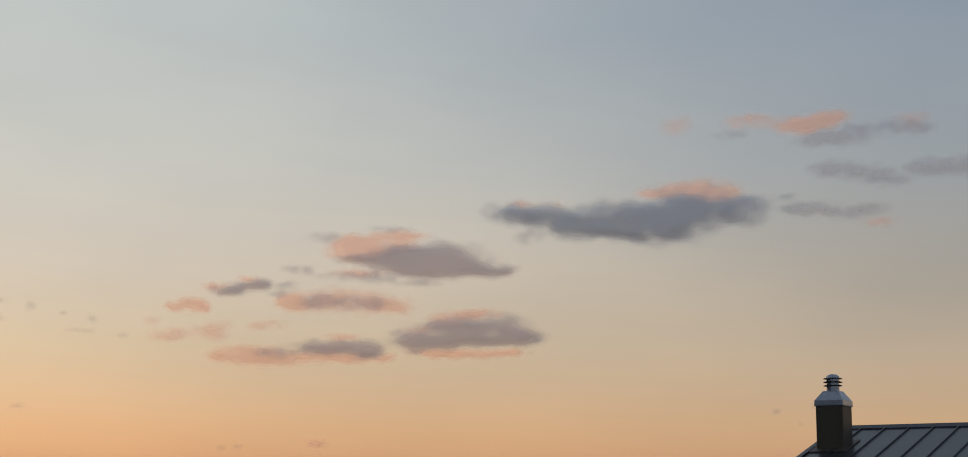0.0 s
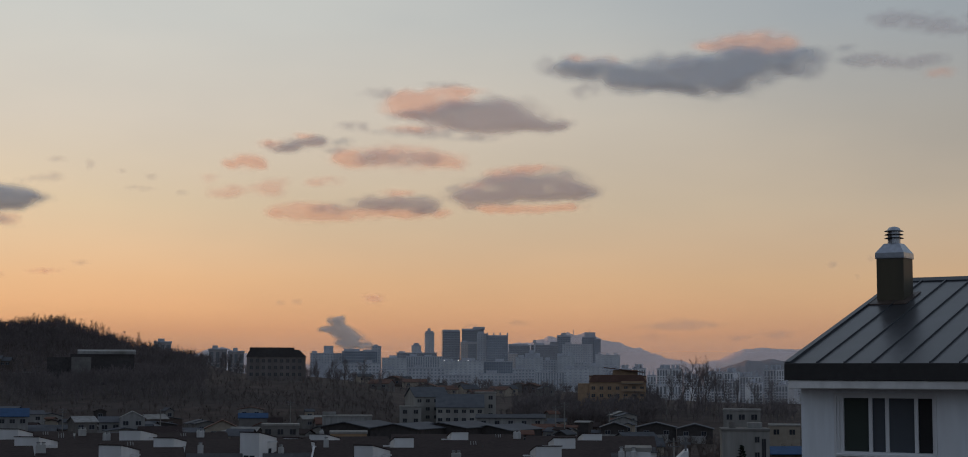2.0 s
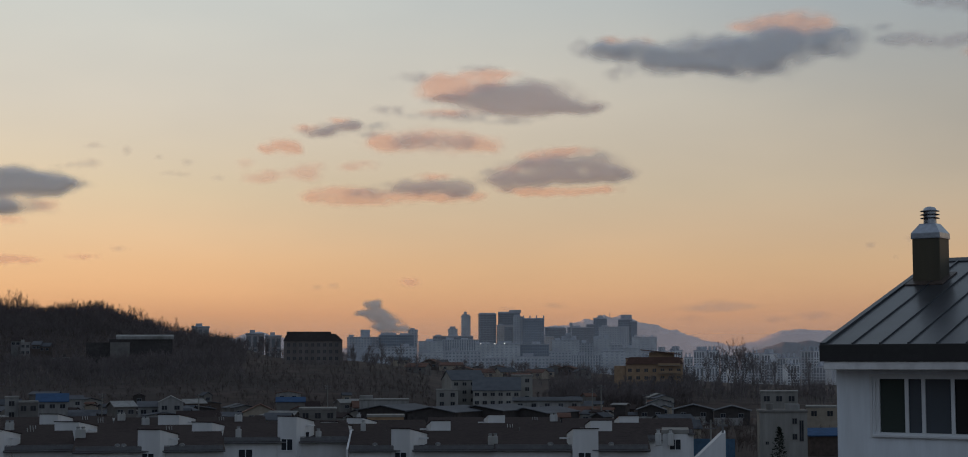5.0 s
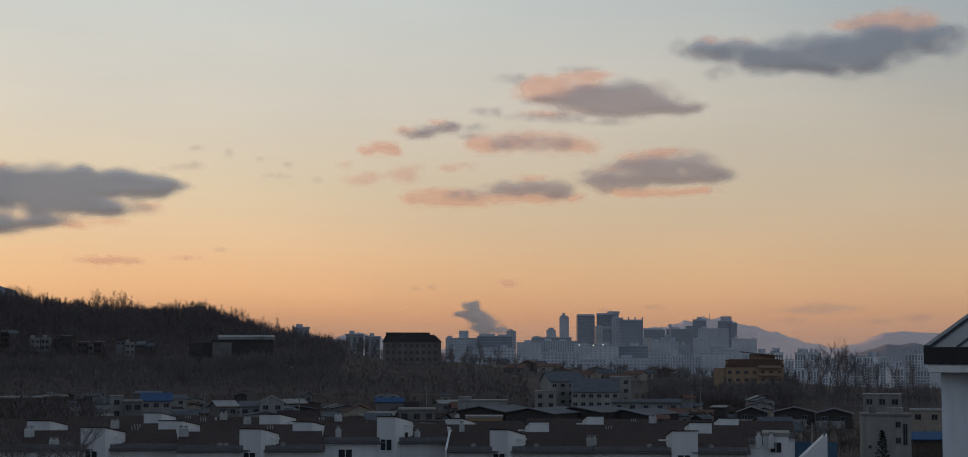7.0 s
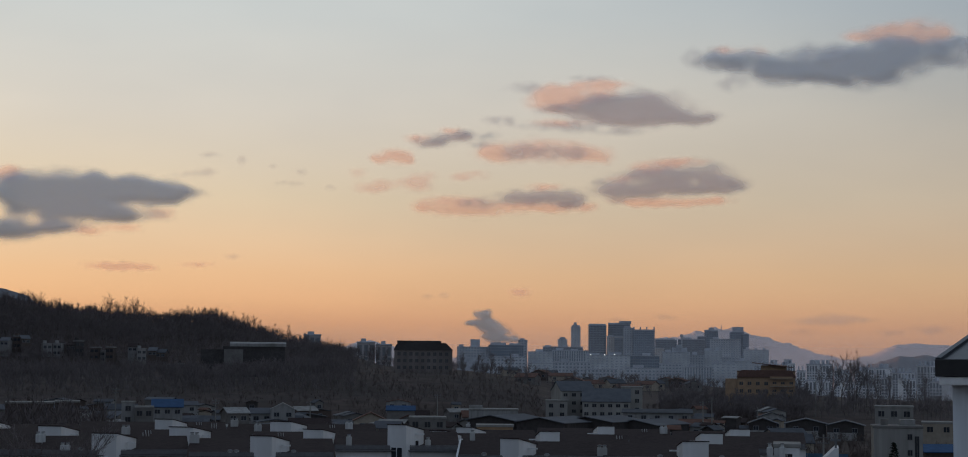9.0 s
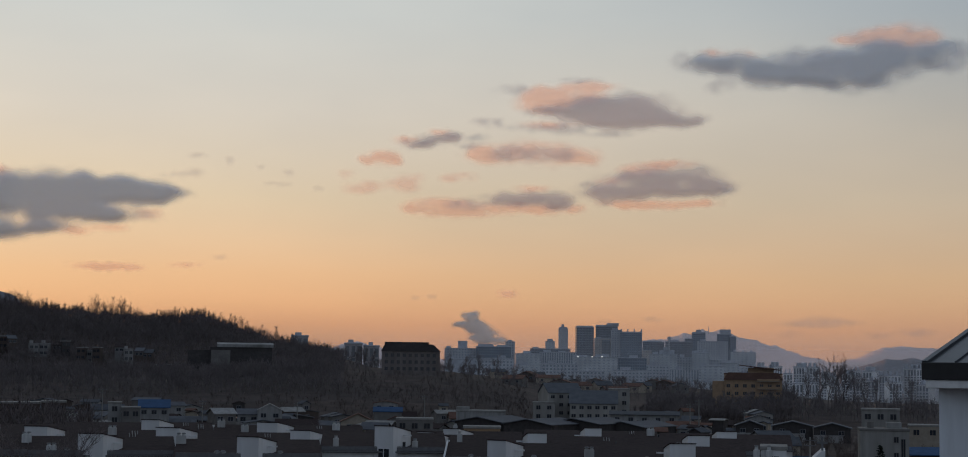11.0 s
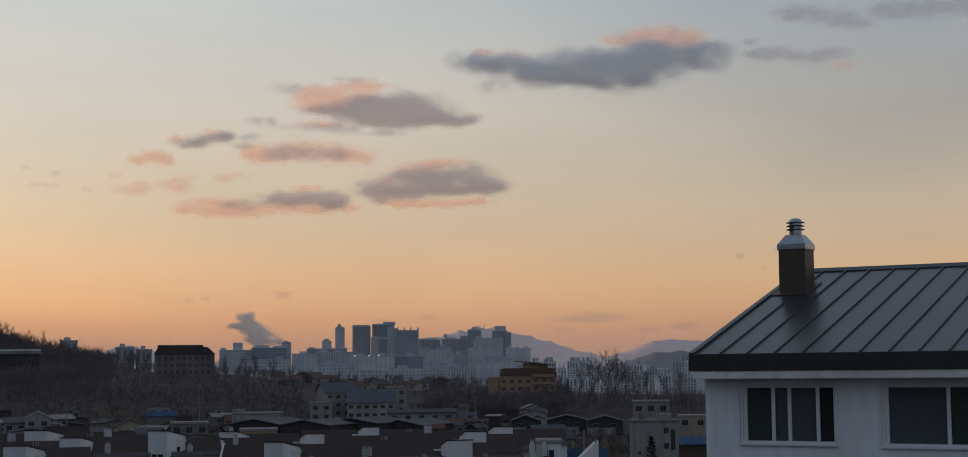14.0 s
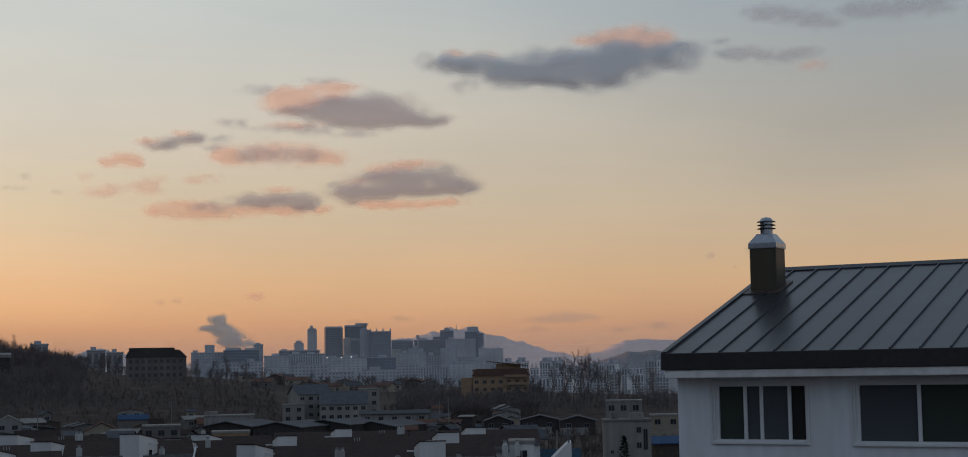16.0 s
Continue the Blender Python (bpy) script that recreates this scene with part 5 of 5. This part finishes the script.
M_YELLOW = mat("ochre_render", (0.37, 0.25, 0.155), 0.9, 0, 0.2, 0.5)
M_CONC = mat("grey_concrete", (0.29, 0.28, 0.26), 0.9, 0, 0.25, 0.8, 0.1, (0.19, 0.18, 0.165), 0.52, True)
M_BROWNW = mat("brown_brick_wall", (0.11, 0.085, 0.074), 0.9, 0, 0.3, 1.2)
M_TEAL = mat("faded_blue_sheet", (0.07, 0.13, 0.2), 0.7, 0, 0.3, 0.8)
M_GREYW = mat("weathered_grey_wall", (0.2, 0.188, 0.175), 0.9, 0, 0.25, 0.5)


M_DIMFRAME = mat("weathered_frame_paint", (0.3, 0.3, 0.3), 0.7, 0, 0.2, 2)


def window_on(parent, x, z, w, h, y=0.0, frame_mat=None):
    """A two-light window: glass, and a frame with sides, head, sill and a middle post."""
    wd = part("window", B(x, x + w, y - 0.07, y - 0.004, z, z + h), M_GLASSD, parent)
    bm = bmesh.new()
    for x0, x1, z0, z1 in ((x - 0.09, x, z - 0.09, z + h + 0.09), (x + w, x + w + 0.09, z - 0.09, z + h + 0.09), (x, x + w, z + h, z + h + 0.09),
                           (x, x + w, z - 0.09, z), (x + w / 2 - 0.04, x + w / 2 + 0.04, z, z + h)):
        box(bm, x0, x1, y - 0.12, y - 0.0705, z0, z1)
    part("window_frame", bm, frame_mat or M_DIMFRAME, wd)
    return wd


def gable_house(az, r, w, d, h, rise, wall, roof, label, turn=0.0, along="x", wins=3, over=0.4, name="house", group="village houses", rows=1):
    """along 'x': the roof slope faces the viewer; 'y': the gable end does."""
    m = on_ground(az, r, turn)
    t = thing(name, m, label, "house", group)
    w2 = w / 2
    if along == "x":
        part("wall", prism(bmesh.new(), [(0, -1), (d, -1), (d, h), (d / 2, h + rise - 0.15), (0, h)], "x", -w2, w2), wall, t)
        k = rise / (d / 2)
        for y0, y1, s0, s1 in ((-over, d / 2, h - over * k, h + rise), (d / 2 + 0.002, d + over, h + rise, h - over * k)):
            part("roof", prism(bmesh.new(), [(y0, s0), (y0, s0 + 0.2), (y1, s1 + 0.2), (y1, s1)], "x", -w2 - over, w2 + over), roof, t)
    else:
        part("wall", prism(bmesh.new(), [(-w2, -1), (w2, -1), (w2, h), (0, h + rise - 0.15), (-w2, h)], "y", 0, d), wall, t)
        k = rise / w2
        for x0, x1, s0, s1 in ((-w2 - over, 0, h - over * k, h + rise), (0.002, w2 + over, h + rise, h - over * k)):
            part("roof", prism(bmesh.new(), [(x0, s0), (x0, s0 + 0.2), (x1, s1 + 0.2), (x1, s1)], "y", -over, d + over), roof, t)
    for j in range(rows):
        for i in range(wins):
            x = -w2 + w * (i + 0.5) / wins - 0.7
            window_on(t, x, h - 1.9 - 2.8 * j, 1.4, 1.1, 0.0, None if rows == 1 else wall)
    return t


def flat_house(az, r, w, d, h, wall, label, turn=0.0, wins=(3, 2), name="house", group="village houses", cap=None, storey=3.0, head=None):
    """A flat-roofed block with a parapet; wins: windows a storey, storeys from the top; head: (from, to, metres) stair heads."""
    t = thing(name, on_ground(az, r, turn), label, "building" if h > 9 else "house", group)
    w2 = w / 2
    part("wall", B(-w2, w2, 0, d, -1, h - 0.5), wall, t)
    part("parapet", B(-w2 - 0.15, w2 + 0.15, -0.15, d + 0.15, h - 0.5, h, bevel=0.06), cap or M_CONC, t)
    for f0, f1, up_ in head or ():
        part("stair_head", B(-w2 + w * f0, -w2 + w * f1, d * 0.3, d * 0.8, h, h + up_), wall, t)
    n, rows = wins
    for j in range(rows):
        for i in range(n):
            x = -w2 + w * (i + 0.5) / n - 0.7
            window_on(t, x, h - 0.5 - storey * (j + 1) + 0.9, 1.4, 1.3, 0.0, wall)
    return t


def width(az0, az1, r):
    return r * radians(az1 - az0)


def top_h(el, az, r):
    return el_z(el, r) - ground_z(*dirpos(az, r))


# grey gabled workshops in a row
for az0, az1, el, r in ((-8.24, -6.17, -1.68, 440), (-6.5, -4.4, -1.74, 430), (-5.0, -2.66, -1.69, 442), (-3.1, -1.12, -1.78, 446)):
    h = top_h(el, az0, r)
    gable_house((az0 + az1) / 2, r, width(az0, az1, r) * 0.9, 20, h - 1.5, 1.3, M_DARKWALL, M_GREYROOF, "long dark workshop with a low pale-grey sheet roof", -28, "y", 0, 0.5, "workshop", "workshops")
flat_house(-7.1, 480, width(-7.96, -6.21, 480), 10, top_h(-1.46, -7, 480), M_DULL, "long white flat-roofed factory building", 0, (0, 0), "factory", head=((0, 0.27, 0.9),))
gable_house(-1.3, 500, width(-2.5, -0.1, 500), 12, top_h(-1.44, -1.5, 500) - 0.9, 0.9, M_DULL, M_SLATE, "long white prefabricated hall with a dark roof edge", 0, "x", 5, 0.5, "hall")
for az0, az1, el, r in ((1.9, 2.85, -1.66, 470), (3.16, 4.55, -1.66, 480), (4.58, 5.83, -1.70, 478)):
    h = top_h(el, az0, r)
    t = gable_house((az0 + az1) / 2, r, width(az0, az1, r), 9, h - 1.6, 1.4, M_DARKWALL, M_GREYROOF, "low dark-walled cottage with a pale roof edge and white base", 0, "y", 2, 0.5, "cottage", "dark cottages")
    part("white_skirting", B(-width(az0, az1, r) / 2, width(az0, az1, r) * 0.3, -0.5, -0.1, -1, h - 3.6), M_DULL, t)
gable_house(-11.46, 470, width(-12.06, -10.86, 470), 9, top_h(-1.63, -11.5, 470) - 2.4, 2.3, M_BEIGE, M_RUST, "small beige house with a red-brown gable roof", 0, "y", 2)
gable_house(-18.56, 470, width(-19.08, -18.05, 470), 9, top_h(-1.21, -18.5, 470) - 2.2, 2.0, M_DULL, M_BLUEROOF, "white house with a bright blue sheet roof", 0, "x", 3)
flat_house(-19.9, 455, width(-20.12, -19.67, 455), 5, top_h(-1.29, -19.9, 455), M_DULL, "narrow white tower house with a dark window strip", 0, (1, 3))
flat_house(-19.35, 452, width(-19.67, -19.04, 452), 7, top_h(-1.46, -19.3, 452), M_GREYW, "weathered grey two-storey house", 0, (2, 2))
flat_house(-21.95, 440, width(-22.36, -21.54, 440), 8, top_h(-1.28, -22, 440), M_BROWNW, "brown brick house with a flat roof", 0, (2, 2))
flat_house(-23.2, 430, 12, 8, top_h(-1.32, -23, 430), M_BROWNW, "brown brick house with a flat roof", 0, (3, 2))
gable_house(-14.56, 450, width(-14.99, -14.13, 450), 8, top_h(-1.30, -14.5, 450) - 2.0, 1.7, M_DULL, M_DULL, "white house with a white gambrel gable end", 0, "y", 2, 0.1)
gable_house(-15.3, 455, 6, 7, top_h(-1.5, -15.3, 455) - 1.5, 1.3, M_DULL, M_GREYROOF, "small white house with a grey roof", 0, "x", 2)
gable_house(-16.1, 440, width(-16.49, -15.74, 440), 8, top_h(-1.5, -16.1, 440) - 1.4, 1.3, M_GREYW, M_DULL, "small grey house with a pale roof", 15, "x", 2)
flat_house(-9.44, 400, width(-10.09, -8.79, 400), 8, top_h(-1.76, -9.4, 400), M_GREYW, "low grey house with a flat roof and dark doors", 0, (3, 1))
flat_house(-7.05, 330, width(-7.7, -6.4, 330), 6, top_h(-2.02, -7, 330), M_YELLOW, "low ochre-walled yard building", 0, (0, 0))
gable_house(-10.4, 480, width(-10.87, -9.88, 480), 6, top_h(-1.37, -10.4, 480) - 1.5, 1.2, M_GREYW, M_BLUEROOF, "shed covered by a bright blue sheet", 0, "x", 0, 0.3, "shed")
# apartment house with stepped gables and blue-grey roofs
M_APWALL = mat("pale_apartment_render", (0.35, 0.335, 0.31), 0.9, 0, 0.25, 0.4, 0.1, (0.22, 0.21, 0.19), 0.52, True)
M_APROOF = mat("grey_blue_tile_roof", (0.12, 0.128, 0.14), 0.85, 0, 0.25, 0.5)
r = 560
h = top_h(-0.45, -4.2, r)
flat_house(-4.86, r - 4, 7.5, 10, h - 6.5, M_APWALL, "white apartment house wing with open balconies", 0, (2, 3), "apartment_house", "apartment house wings")
gable_house(-4.1, r, width(-4.75, -3.5, r), 12, h - 3.4, 3.2, M_APWALL, M_APROOF, "pale apartment house with a blue-grey gable roof", 18, "x", 4, 0.3, "apartment_house", "apartment house wings", 4)
gable_house(-3.1, r - 12, width(-4.0, -2.35, r), 13, top_h(-0.66, -3, r) - 4.4, 4.2, M_APWALL, M_APROOF, "pale apartment house with a broad blue-grey roof", 0, "x", 6, 0.3, "apartment_house", "apartment house wings", 3)
flat_house(-2.2, r, width(-2.62, -1.87, r), 10, top_h(-0.62, -2.2, r), M_APWALL, "white apartment block with dark stacked balconies", 0, (2, 4), "apartment_house", "apartment house wings")
# ochre building on the rise
t = flat_house(2.5, 640, width(1.45, 3.46, 640), 16, top_h(-0.02, 2.5, 640), M_YELLOW, "ochre-walled villa block with a red-brown upper roof", 0, (7, 3), "apartment_house", "apartment house wings", M_RUST)
hh = top_h(-0.02, 2.5, 640)
ww = width(1.45, 3.46, 640) / 2
part("mansard_roof", prism(bmesh.new(), [(-ww - 0.4, hh - 2.6), (ww + 0.4, hh - 2.6), (ww - 1.6, hh + 0.25), (-ww + 1.6, hh + 0.25)], "y", -0.5, 16.5), M_RUST, t, "red-brown mansard roof")
part("upper_storey", B(-2, 8, 3, 12, hh + 0.25, hh + 2.2), M_YELLOW, t)
ww = width(1.45, 3.46, 640) / 2
part("side_wing", B(-ww - 4.6, -ww - 0.16, 1, 12, -1, hh - 3.2), M_YELLOW, t)
for j in range(3):
    bal = part("balcony", B(1.5, ww - 1, -1.3, -0.13, hh - 3.2 - 3 * j, hh - 3.0 - 3 * j), M_BEIGE, t)
    part("balcony_rail", B(1.5, ww - 1, -1.3, -1.22, hh - 2.99 - 3 * j, hh - 2.2 - 3 * j), M_YELLOW, bal)
part("upper_roof", prism(bmesh.new(), [(-5.5, hh + 3.0), (-5.5, hh + 3.35), (10.5, hh + 1.5), (10.5, hh + 1.15)], "y", 1, 14), M_RUST, t, "dark red sloping sheet roof")
# concrete building, annexes, blue roofed shed, fence
t = flat_house(6.97, 318, width(6.15, 7.79, 318), 9, top_h(-1.86, 7, 318), M_CONC, "weathered concrete three-storey building", 4, (0, 0), "concrete_building", "concrete buildings", M_GREYW)
hh = top_h(-1.86, 7, 318)
for x, z, w, h in ((1.75, 2.6, 0.8, 1.0), (1.75, 5.6, 0.8, 1.0), (3.1, 5.9, 0.7, 3.9), (-3.4, 6.6, 0.5, 0.5)):
    window_on(t, x, hh - z, w, h, 0.0, M_GREYW)
part("roof_tank", tube(bmesh.new(), (-2.4, 3, hh), (-2.4, 3, hh + 1.2), 0.7, 0.7, 12), M_GREYW, t)
part("roof_hut", B(0.6, 3.4, 3, 6, hh, hh + 1.1), M_DULL, t)
flat_house(6.84, 400, width(6.2, 7.48, 400), 8, top_h(-1.18, 7, 400), M_CONC, "older grey concrete building with a roof terrace", 0, (3, 1), "concrete_building", "concrete buildings")
flat_house(8.3, 420, 8, 8, top_h(-1.7, 8.3, 420), M_BEIGE, "low beige workshop with a flat roof", 0, (2, 1))
gable_house(8.6, 335, 9, 9, top_h(-2.5, 8.5, 335) - 1.3, 1.2, M_BROWNW, M_BLUEROOF, "brown shed with a bright blue sheet roof", 20, "x", 0, 0.5, "shed")
fence = thing("fence", on_ground(4.2, 318), "tall blue corrugated sheet fence", "fence")
for i in range(11):
    x = -6.05 + i * 1.1
    part("fence_panel", B(x, x + 1.08, 0, 0.05 + 0.03 * (i % 2), -0.2, 4.1), M_TEAL, fence)
# chapel with a slanting white gable and a cross
g = ground_z(*dirpos(4.7, 236))
t = thing("chapel", on_ground(4.55, 236), "white chapel with a slanting gable and a cross", "church")
hh = top_h(-2.67, 4.6, 236)
part("wall", prism(bmesh.new(), [(-3.0, -0.5), (1.7, -0.5), (1.7, hh), (1.2, hh), (-3.0, hh - 4.0)], "y", 0, 9), M_VILLA, t)
cr = part("cross", B(1.15, 1.45, 0.9, 1.2, hh - 0.3, hh + 2.0), M_GUT, t, "grey metal cross")
part("cross_arm", B(0.55, 1.149, 0.9, 1.2, hh + 0.95, hh + 1.25), M_GUT, cr)
part("cross_arm", B(1.451, 2.05, 0.9, 1.2, hh + 0.95, hh + 1.25), M_GUT, cr)
# white house with two vents beside the chapel
t = flat_house(3.2, 214, 3.3, 7, top_h(-2.55, 3.2, 214), M_VILLA, "white flat-roofed house with roof vents", 0, (1, 1))
for x in (-2.2, -0.6):
    hh = top_h(-2.62, 3.2, 214)
    v = part("roof_vent", B(x - 0.4, x + 0.4, -1.0, -0.2, hh - 1.8, hh - 0.2, bevel=0.05), M_VENT, t)
    part("vent_pot", tube(bmesh.new(), (x, -0.6, hh - 0.21), (x, -0.6, hh + 0.25), 0.26, 0.2, 8), M_VENT, v)
    part("pot_cap", tube(bmesh.new(), (x, -0.6, hh + 0.25), (x, -0.6, hh + 0.38), 0.34, 0.2, 8), M_GUT, v)
# school-like block on the ridge
M_SCHOOL = mat("grey_brown_render", (0.22, 0.19, 0.175), 0.9, 0, 0.3, 0.6, 0.1, (0.14, 0.12, 0.11), 0.5, True)
r = 720
w = width(-10.66, -8.59, r)
h = top_h(0.93, -9.6, r)
t = thing("school_building", on_ground(-9.62, r), "weathered grey-brown block with a dark mansard roof", "building")
part("wall", B(-w / 2, w / 2, 0, 14, -1, h - 4.2), M_SCHOOL, t)
part("roof", prism(bmesh.new(), [(-w / 2 - 0.4, h - 4.2), (w / 2 + 0.4, h - 4.2), (w / 2 - 3.0, h - 1.0), (-w / 2 + 1.4, h - 1.0)], "y", -0.4, 14.4), M_DARKWALL, t)
part("roof_cap", B(-w / 2 + 1.2, w / 2 - 5, 1.0, 13, h - 0.999, h, bevel=0.1), M_DARKWALL, t)
for j in range(3):
    for i in range(9):
        x = -w / 2 + 1 + i * (w - 2) / 9
        window_on(t, x + 0.4, h - 6.7 - 3.0 * j, 1.4, 1.5, 0.0, M_SCHOOL)
# long shed on the slope with a pale roof edge
r = 735
w = width(-17.5, -14.56, r)
t = thing("barn", on_ground(-16.0, r), "long dark shed with a bright pale roof edge", "barn")
h = top_h(0.78, -16, r)
part("wall", B(-w / 2 + 10, w / 2, 0, 14, -4, h - 1.6), M_DARKWALL, t)
part("side_wing", B(-w / 2, -w / 2 + 9.99, 2, 14, -4, h - 3.0), M_DARKWALL, t)
part("roof", prism(bmesh.new(), [(-0.8, h - 1.59), (-0.8, h - 0.3), (7, h + 0.6), (15, h - 0.3), (15, h - 1.59)], "x", -w / 2 + 13, w / 2 + 0.6), M_DULL, t, "pale sheet roof")
part("pale_annex", B(-w / 2 + 10.5, -w / 2 + 19, -3, -0.01, -4, top_h(0.55, -16, r)), M_GREYW, t, "grey pale panel wall")


def slope_r(az, el, r0=640, r1=950):
    """Range at which the hillside comes up to the height angle el."""
    r = r0
    while r < r1 and ground_z(*dirpos(az, r)) < el_z(el, r):
        r += 4
    return r


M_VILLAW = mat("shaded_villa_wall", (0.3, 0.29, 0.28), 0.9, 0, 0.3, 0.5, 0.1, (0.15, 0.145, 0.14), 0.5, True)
rng = random.Random(17)
for az0, az1, e0, e1, n in ((-23.84, -23.23, 1.10, 0.5, 2), (-22.82, -22.2, 0.84, 0.42, 2), (-22.1, -21.42, 0.8, 0.45, 2), (-21.27, -20.44, 0.63, 0.05, 3),
                            (-20.02, -18.66, 0.72, 0.05, 4), (-18.75, -18.01, 0.08, -0.2, 3), (-24.9, -24.0, 0.9, 0.4, 3)):
    for k in range(n):
        az = az0 + (az1 - az0) * (k + 0.5) / n + rng.uniform(-0.04, 0.04)
        top = e0 - rng.uniform(0, 0.35) * (e0 - e1)
        r = slope_r(az, e1 + rng.uniform(0, 0.2) * (e0 - e1)) - 14
        w = width(az0, az1, r) / n * rng.uniform(0.75, 1.05)
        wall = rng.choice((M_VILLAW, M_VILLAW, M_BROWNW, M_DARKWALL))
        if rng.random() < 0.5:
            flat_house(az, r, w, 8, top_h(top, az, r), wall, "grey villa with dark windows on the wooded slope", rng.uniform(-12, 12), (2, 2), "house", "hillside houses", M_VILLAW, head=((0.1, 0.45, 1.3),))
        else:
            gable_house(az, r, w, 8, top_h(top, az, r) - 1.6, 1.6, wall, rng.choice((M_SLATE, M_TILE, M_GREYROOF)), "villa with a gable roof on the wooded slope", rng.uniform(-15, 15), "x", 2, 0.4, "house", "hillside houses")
M_RIDGEAPT = mat("dull_apartment_paint", (0.42, 0.4, 0.4), 0.8, 0, 0.2, 0.2)
far_building(-11.98, -11.35, 0.88, 1060, M_RIDGEAPT, "pale apartment block behind the ridge", "apartment_building", 12, ((0.2, 0.5, 2),), -6, "blocks behind the ridge", bays=True)
far_building(-11.3, -10.75, 0.8, 1080, M_RIDGEAPT, "pale apartment block behind the ridge", "apartment_building", 12, ((0.3, 0.6, 2),), -6, "blocks behind the ridge", bays=True)
far_building(-13.86, -13.27, 1.12, 1050, M_RIDGEAPT, "pale apartment block behind the ridge", "apartment_building", 12, ((0.2, 0.6, 1.8),), -6, "blocks behind the ridge", bays=True)
# brown-roofed houses on the far rise
rng = random.Random(8)
for k in range(16):
    az = -6.4 + k * 0.42 + rng.uniform(-0.1, 0.1)
    r = rng.uniform(820, 930)
    gable_house(az, r, rng.uniform(8, 14), 9, rng.uniform(3.0, 4.0), rng.uniform(1.4, 2.2), rng.choice((M_BEIGE, M_GREYW, M_BROWNW)), M_RUST if k % 3 else M_SLATE,
                "low house with a brown gable roof on the rise", rng.uniform(-25, 25), rng.choice("xy"), 2, 0.4, "house", "houses on the rise")
# small houses filling the village floor
WALLS, ROOFS = (M_DULL, M_DULL, M_CONC, M_GREYW, M_BEIGE, M_BROWNW, M_DARKWALL), (M_SLATE, M_GREYROOF, M_TILE, M_RUST, M_GREYROOF, M_SLATE, M_CONC)
NAMES = {M_CONC.name: "concrete-grey", M_DULL.name: "white", M_GREYW.name: "grey", M_BEIGE.name: "beige", M_BROWNW.name: "brown brick", M_DARKWALL.name: "dark-boarded",
         M_SLATE.name: "slate-blue", M_GREYROOF.name: "pale grey", M_TILE.name: "dark brown", M_RUST.name: "red-brown"}
for k in range(215):
    az, r = rng.uniform(-24.5, 3.5), rng.uniform(375, 580)
    if r < 470 and -9 < az < -1 or -5.2 < az < -1.7 and r > 500 or -20.5 < az < -18 and r < 480:
        continue
    wm, rm = rng.choice(WALLS), rng.choice(ROOFS)
    tiny = k >= 130
    gable_house(az, r, rng.uniform(2.5, 4.5) if tiny else rng.uniform(4.5, 11), rng.uniform(3, 5) if tiny else rng.uniform(5, 8), rng.uniform(2.0, 5.2) if tiny else rng.uniform(2.4, 4.6), rng.uniform(0.3, 0.9) if tiny else rng.uniform(0.7, 1.8), wm, rm,
                f"small {NAMES[wm.name]} house with a {NAMES[rm.name]} roof", rng.uniform(-30, 30), rng.choice("xxy"), rng.choice((0, 1)) if tiny else rng.choice((1, 2, 2)), 0.35)


# ---- utility poles ----
def utility_pole(az, r, el, label="tall concrete utility pole with cross-arms"):
    t = thing("utility_pole", on_ground(az, r), label, "utility pole", "utility poles")
    h = top_h(el, az, r)
    part("pole", tube(bmesh.new(), (0, 0, -0.5), (0, 0, h), 0.2, 0.12, 8), M_CONC, t)
    for k, wd in ((0.5, 1.1), (1.3, 0.9)):
        part("cross_arm", B(-wd, wd, -0.2, -0.11, h - k - 0.06, h - k + 0.06), M_GUT, t)
        for x in (-wd + 0.1, 0.4 - wd, wd - 0.1):
            part("insulator", tube(bmesh.new(), (x, -0.15, h - k + 0.061), (x, -0.15, h - k + 0.3), 0.05, 0.04, 6), M_DULL, t)
    return t


for az, r, el in ((0.61, 440, -0.97), (0.3, 470, -1.1), (4.2, 600, -0.36), (-20.33, 430, -0.82), (-16.9, 480, -1.2), (-13.6, 470, -1.25), (-9.1, 520, -0.95), (2.2, 480, -1.3), (-22.6, 480, -1.2), (8.9, 520, -0.5), (4.45, 250, -2.2)):
    utility_pole(az, r, el)
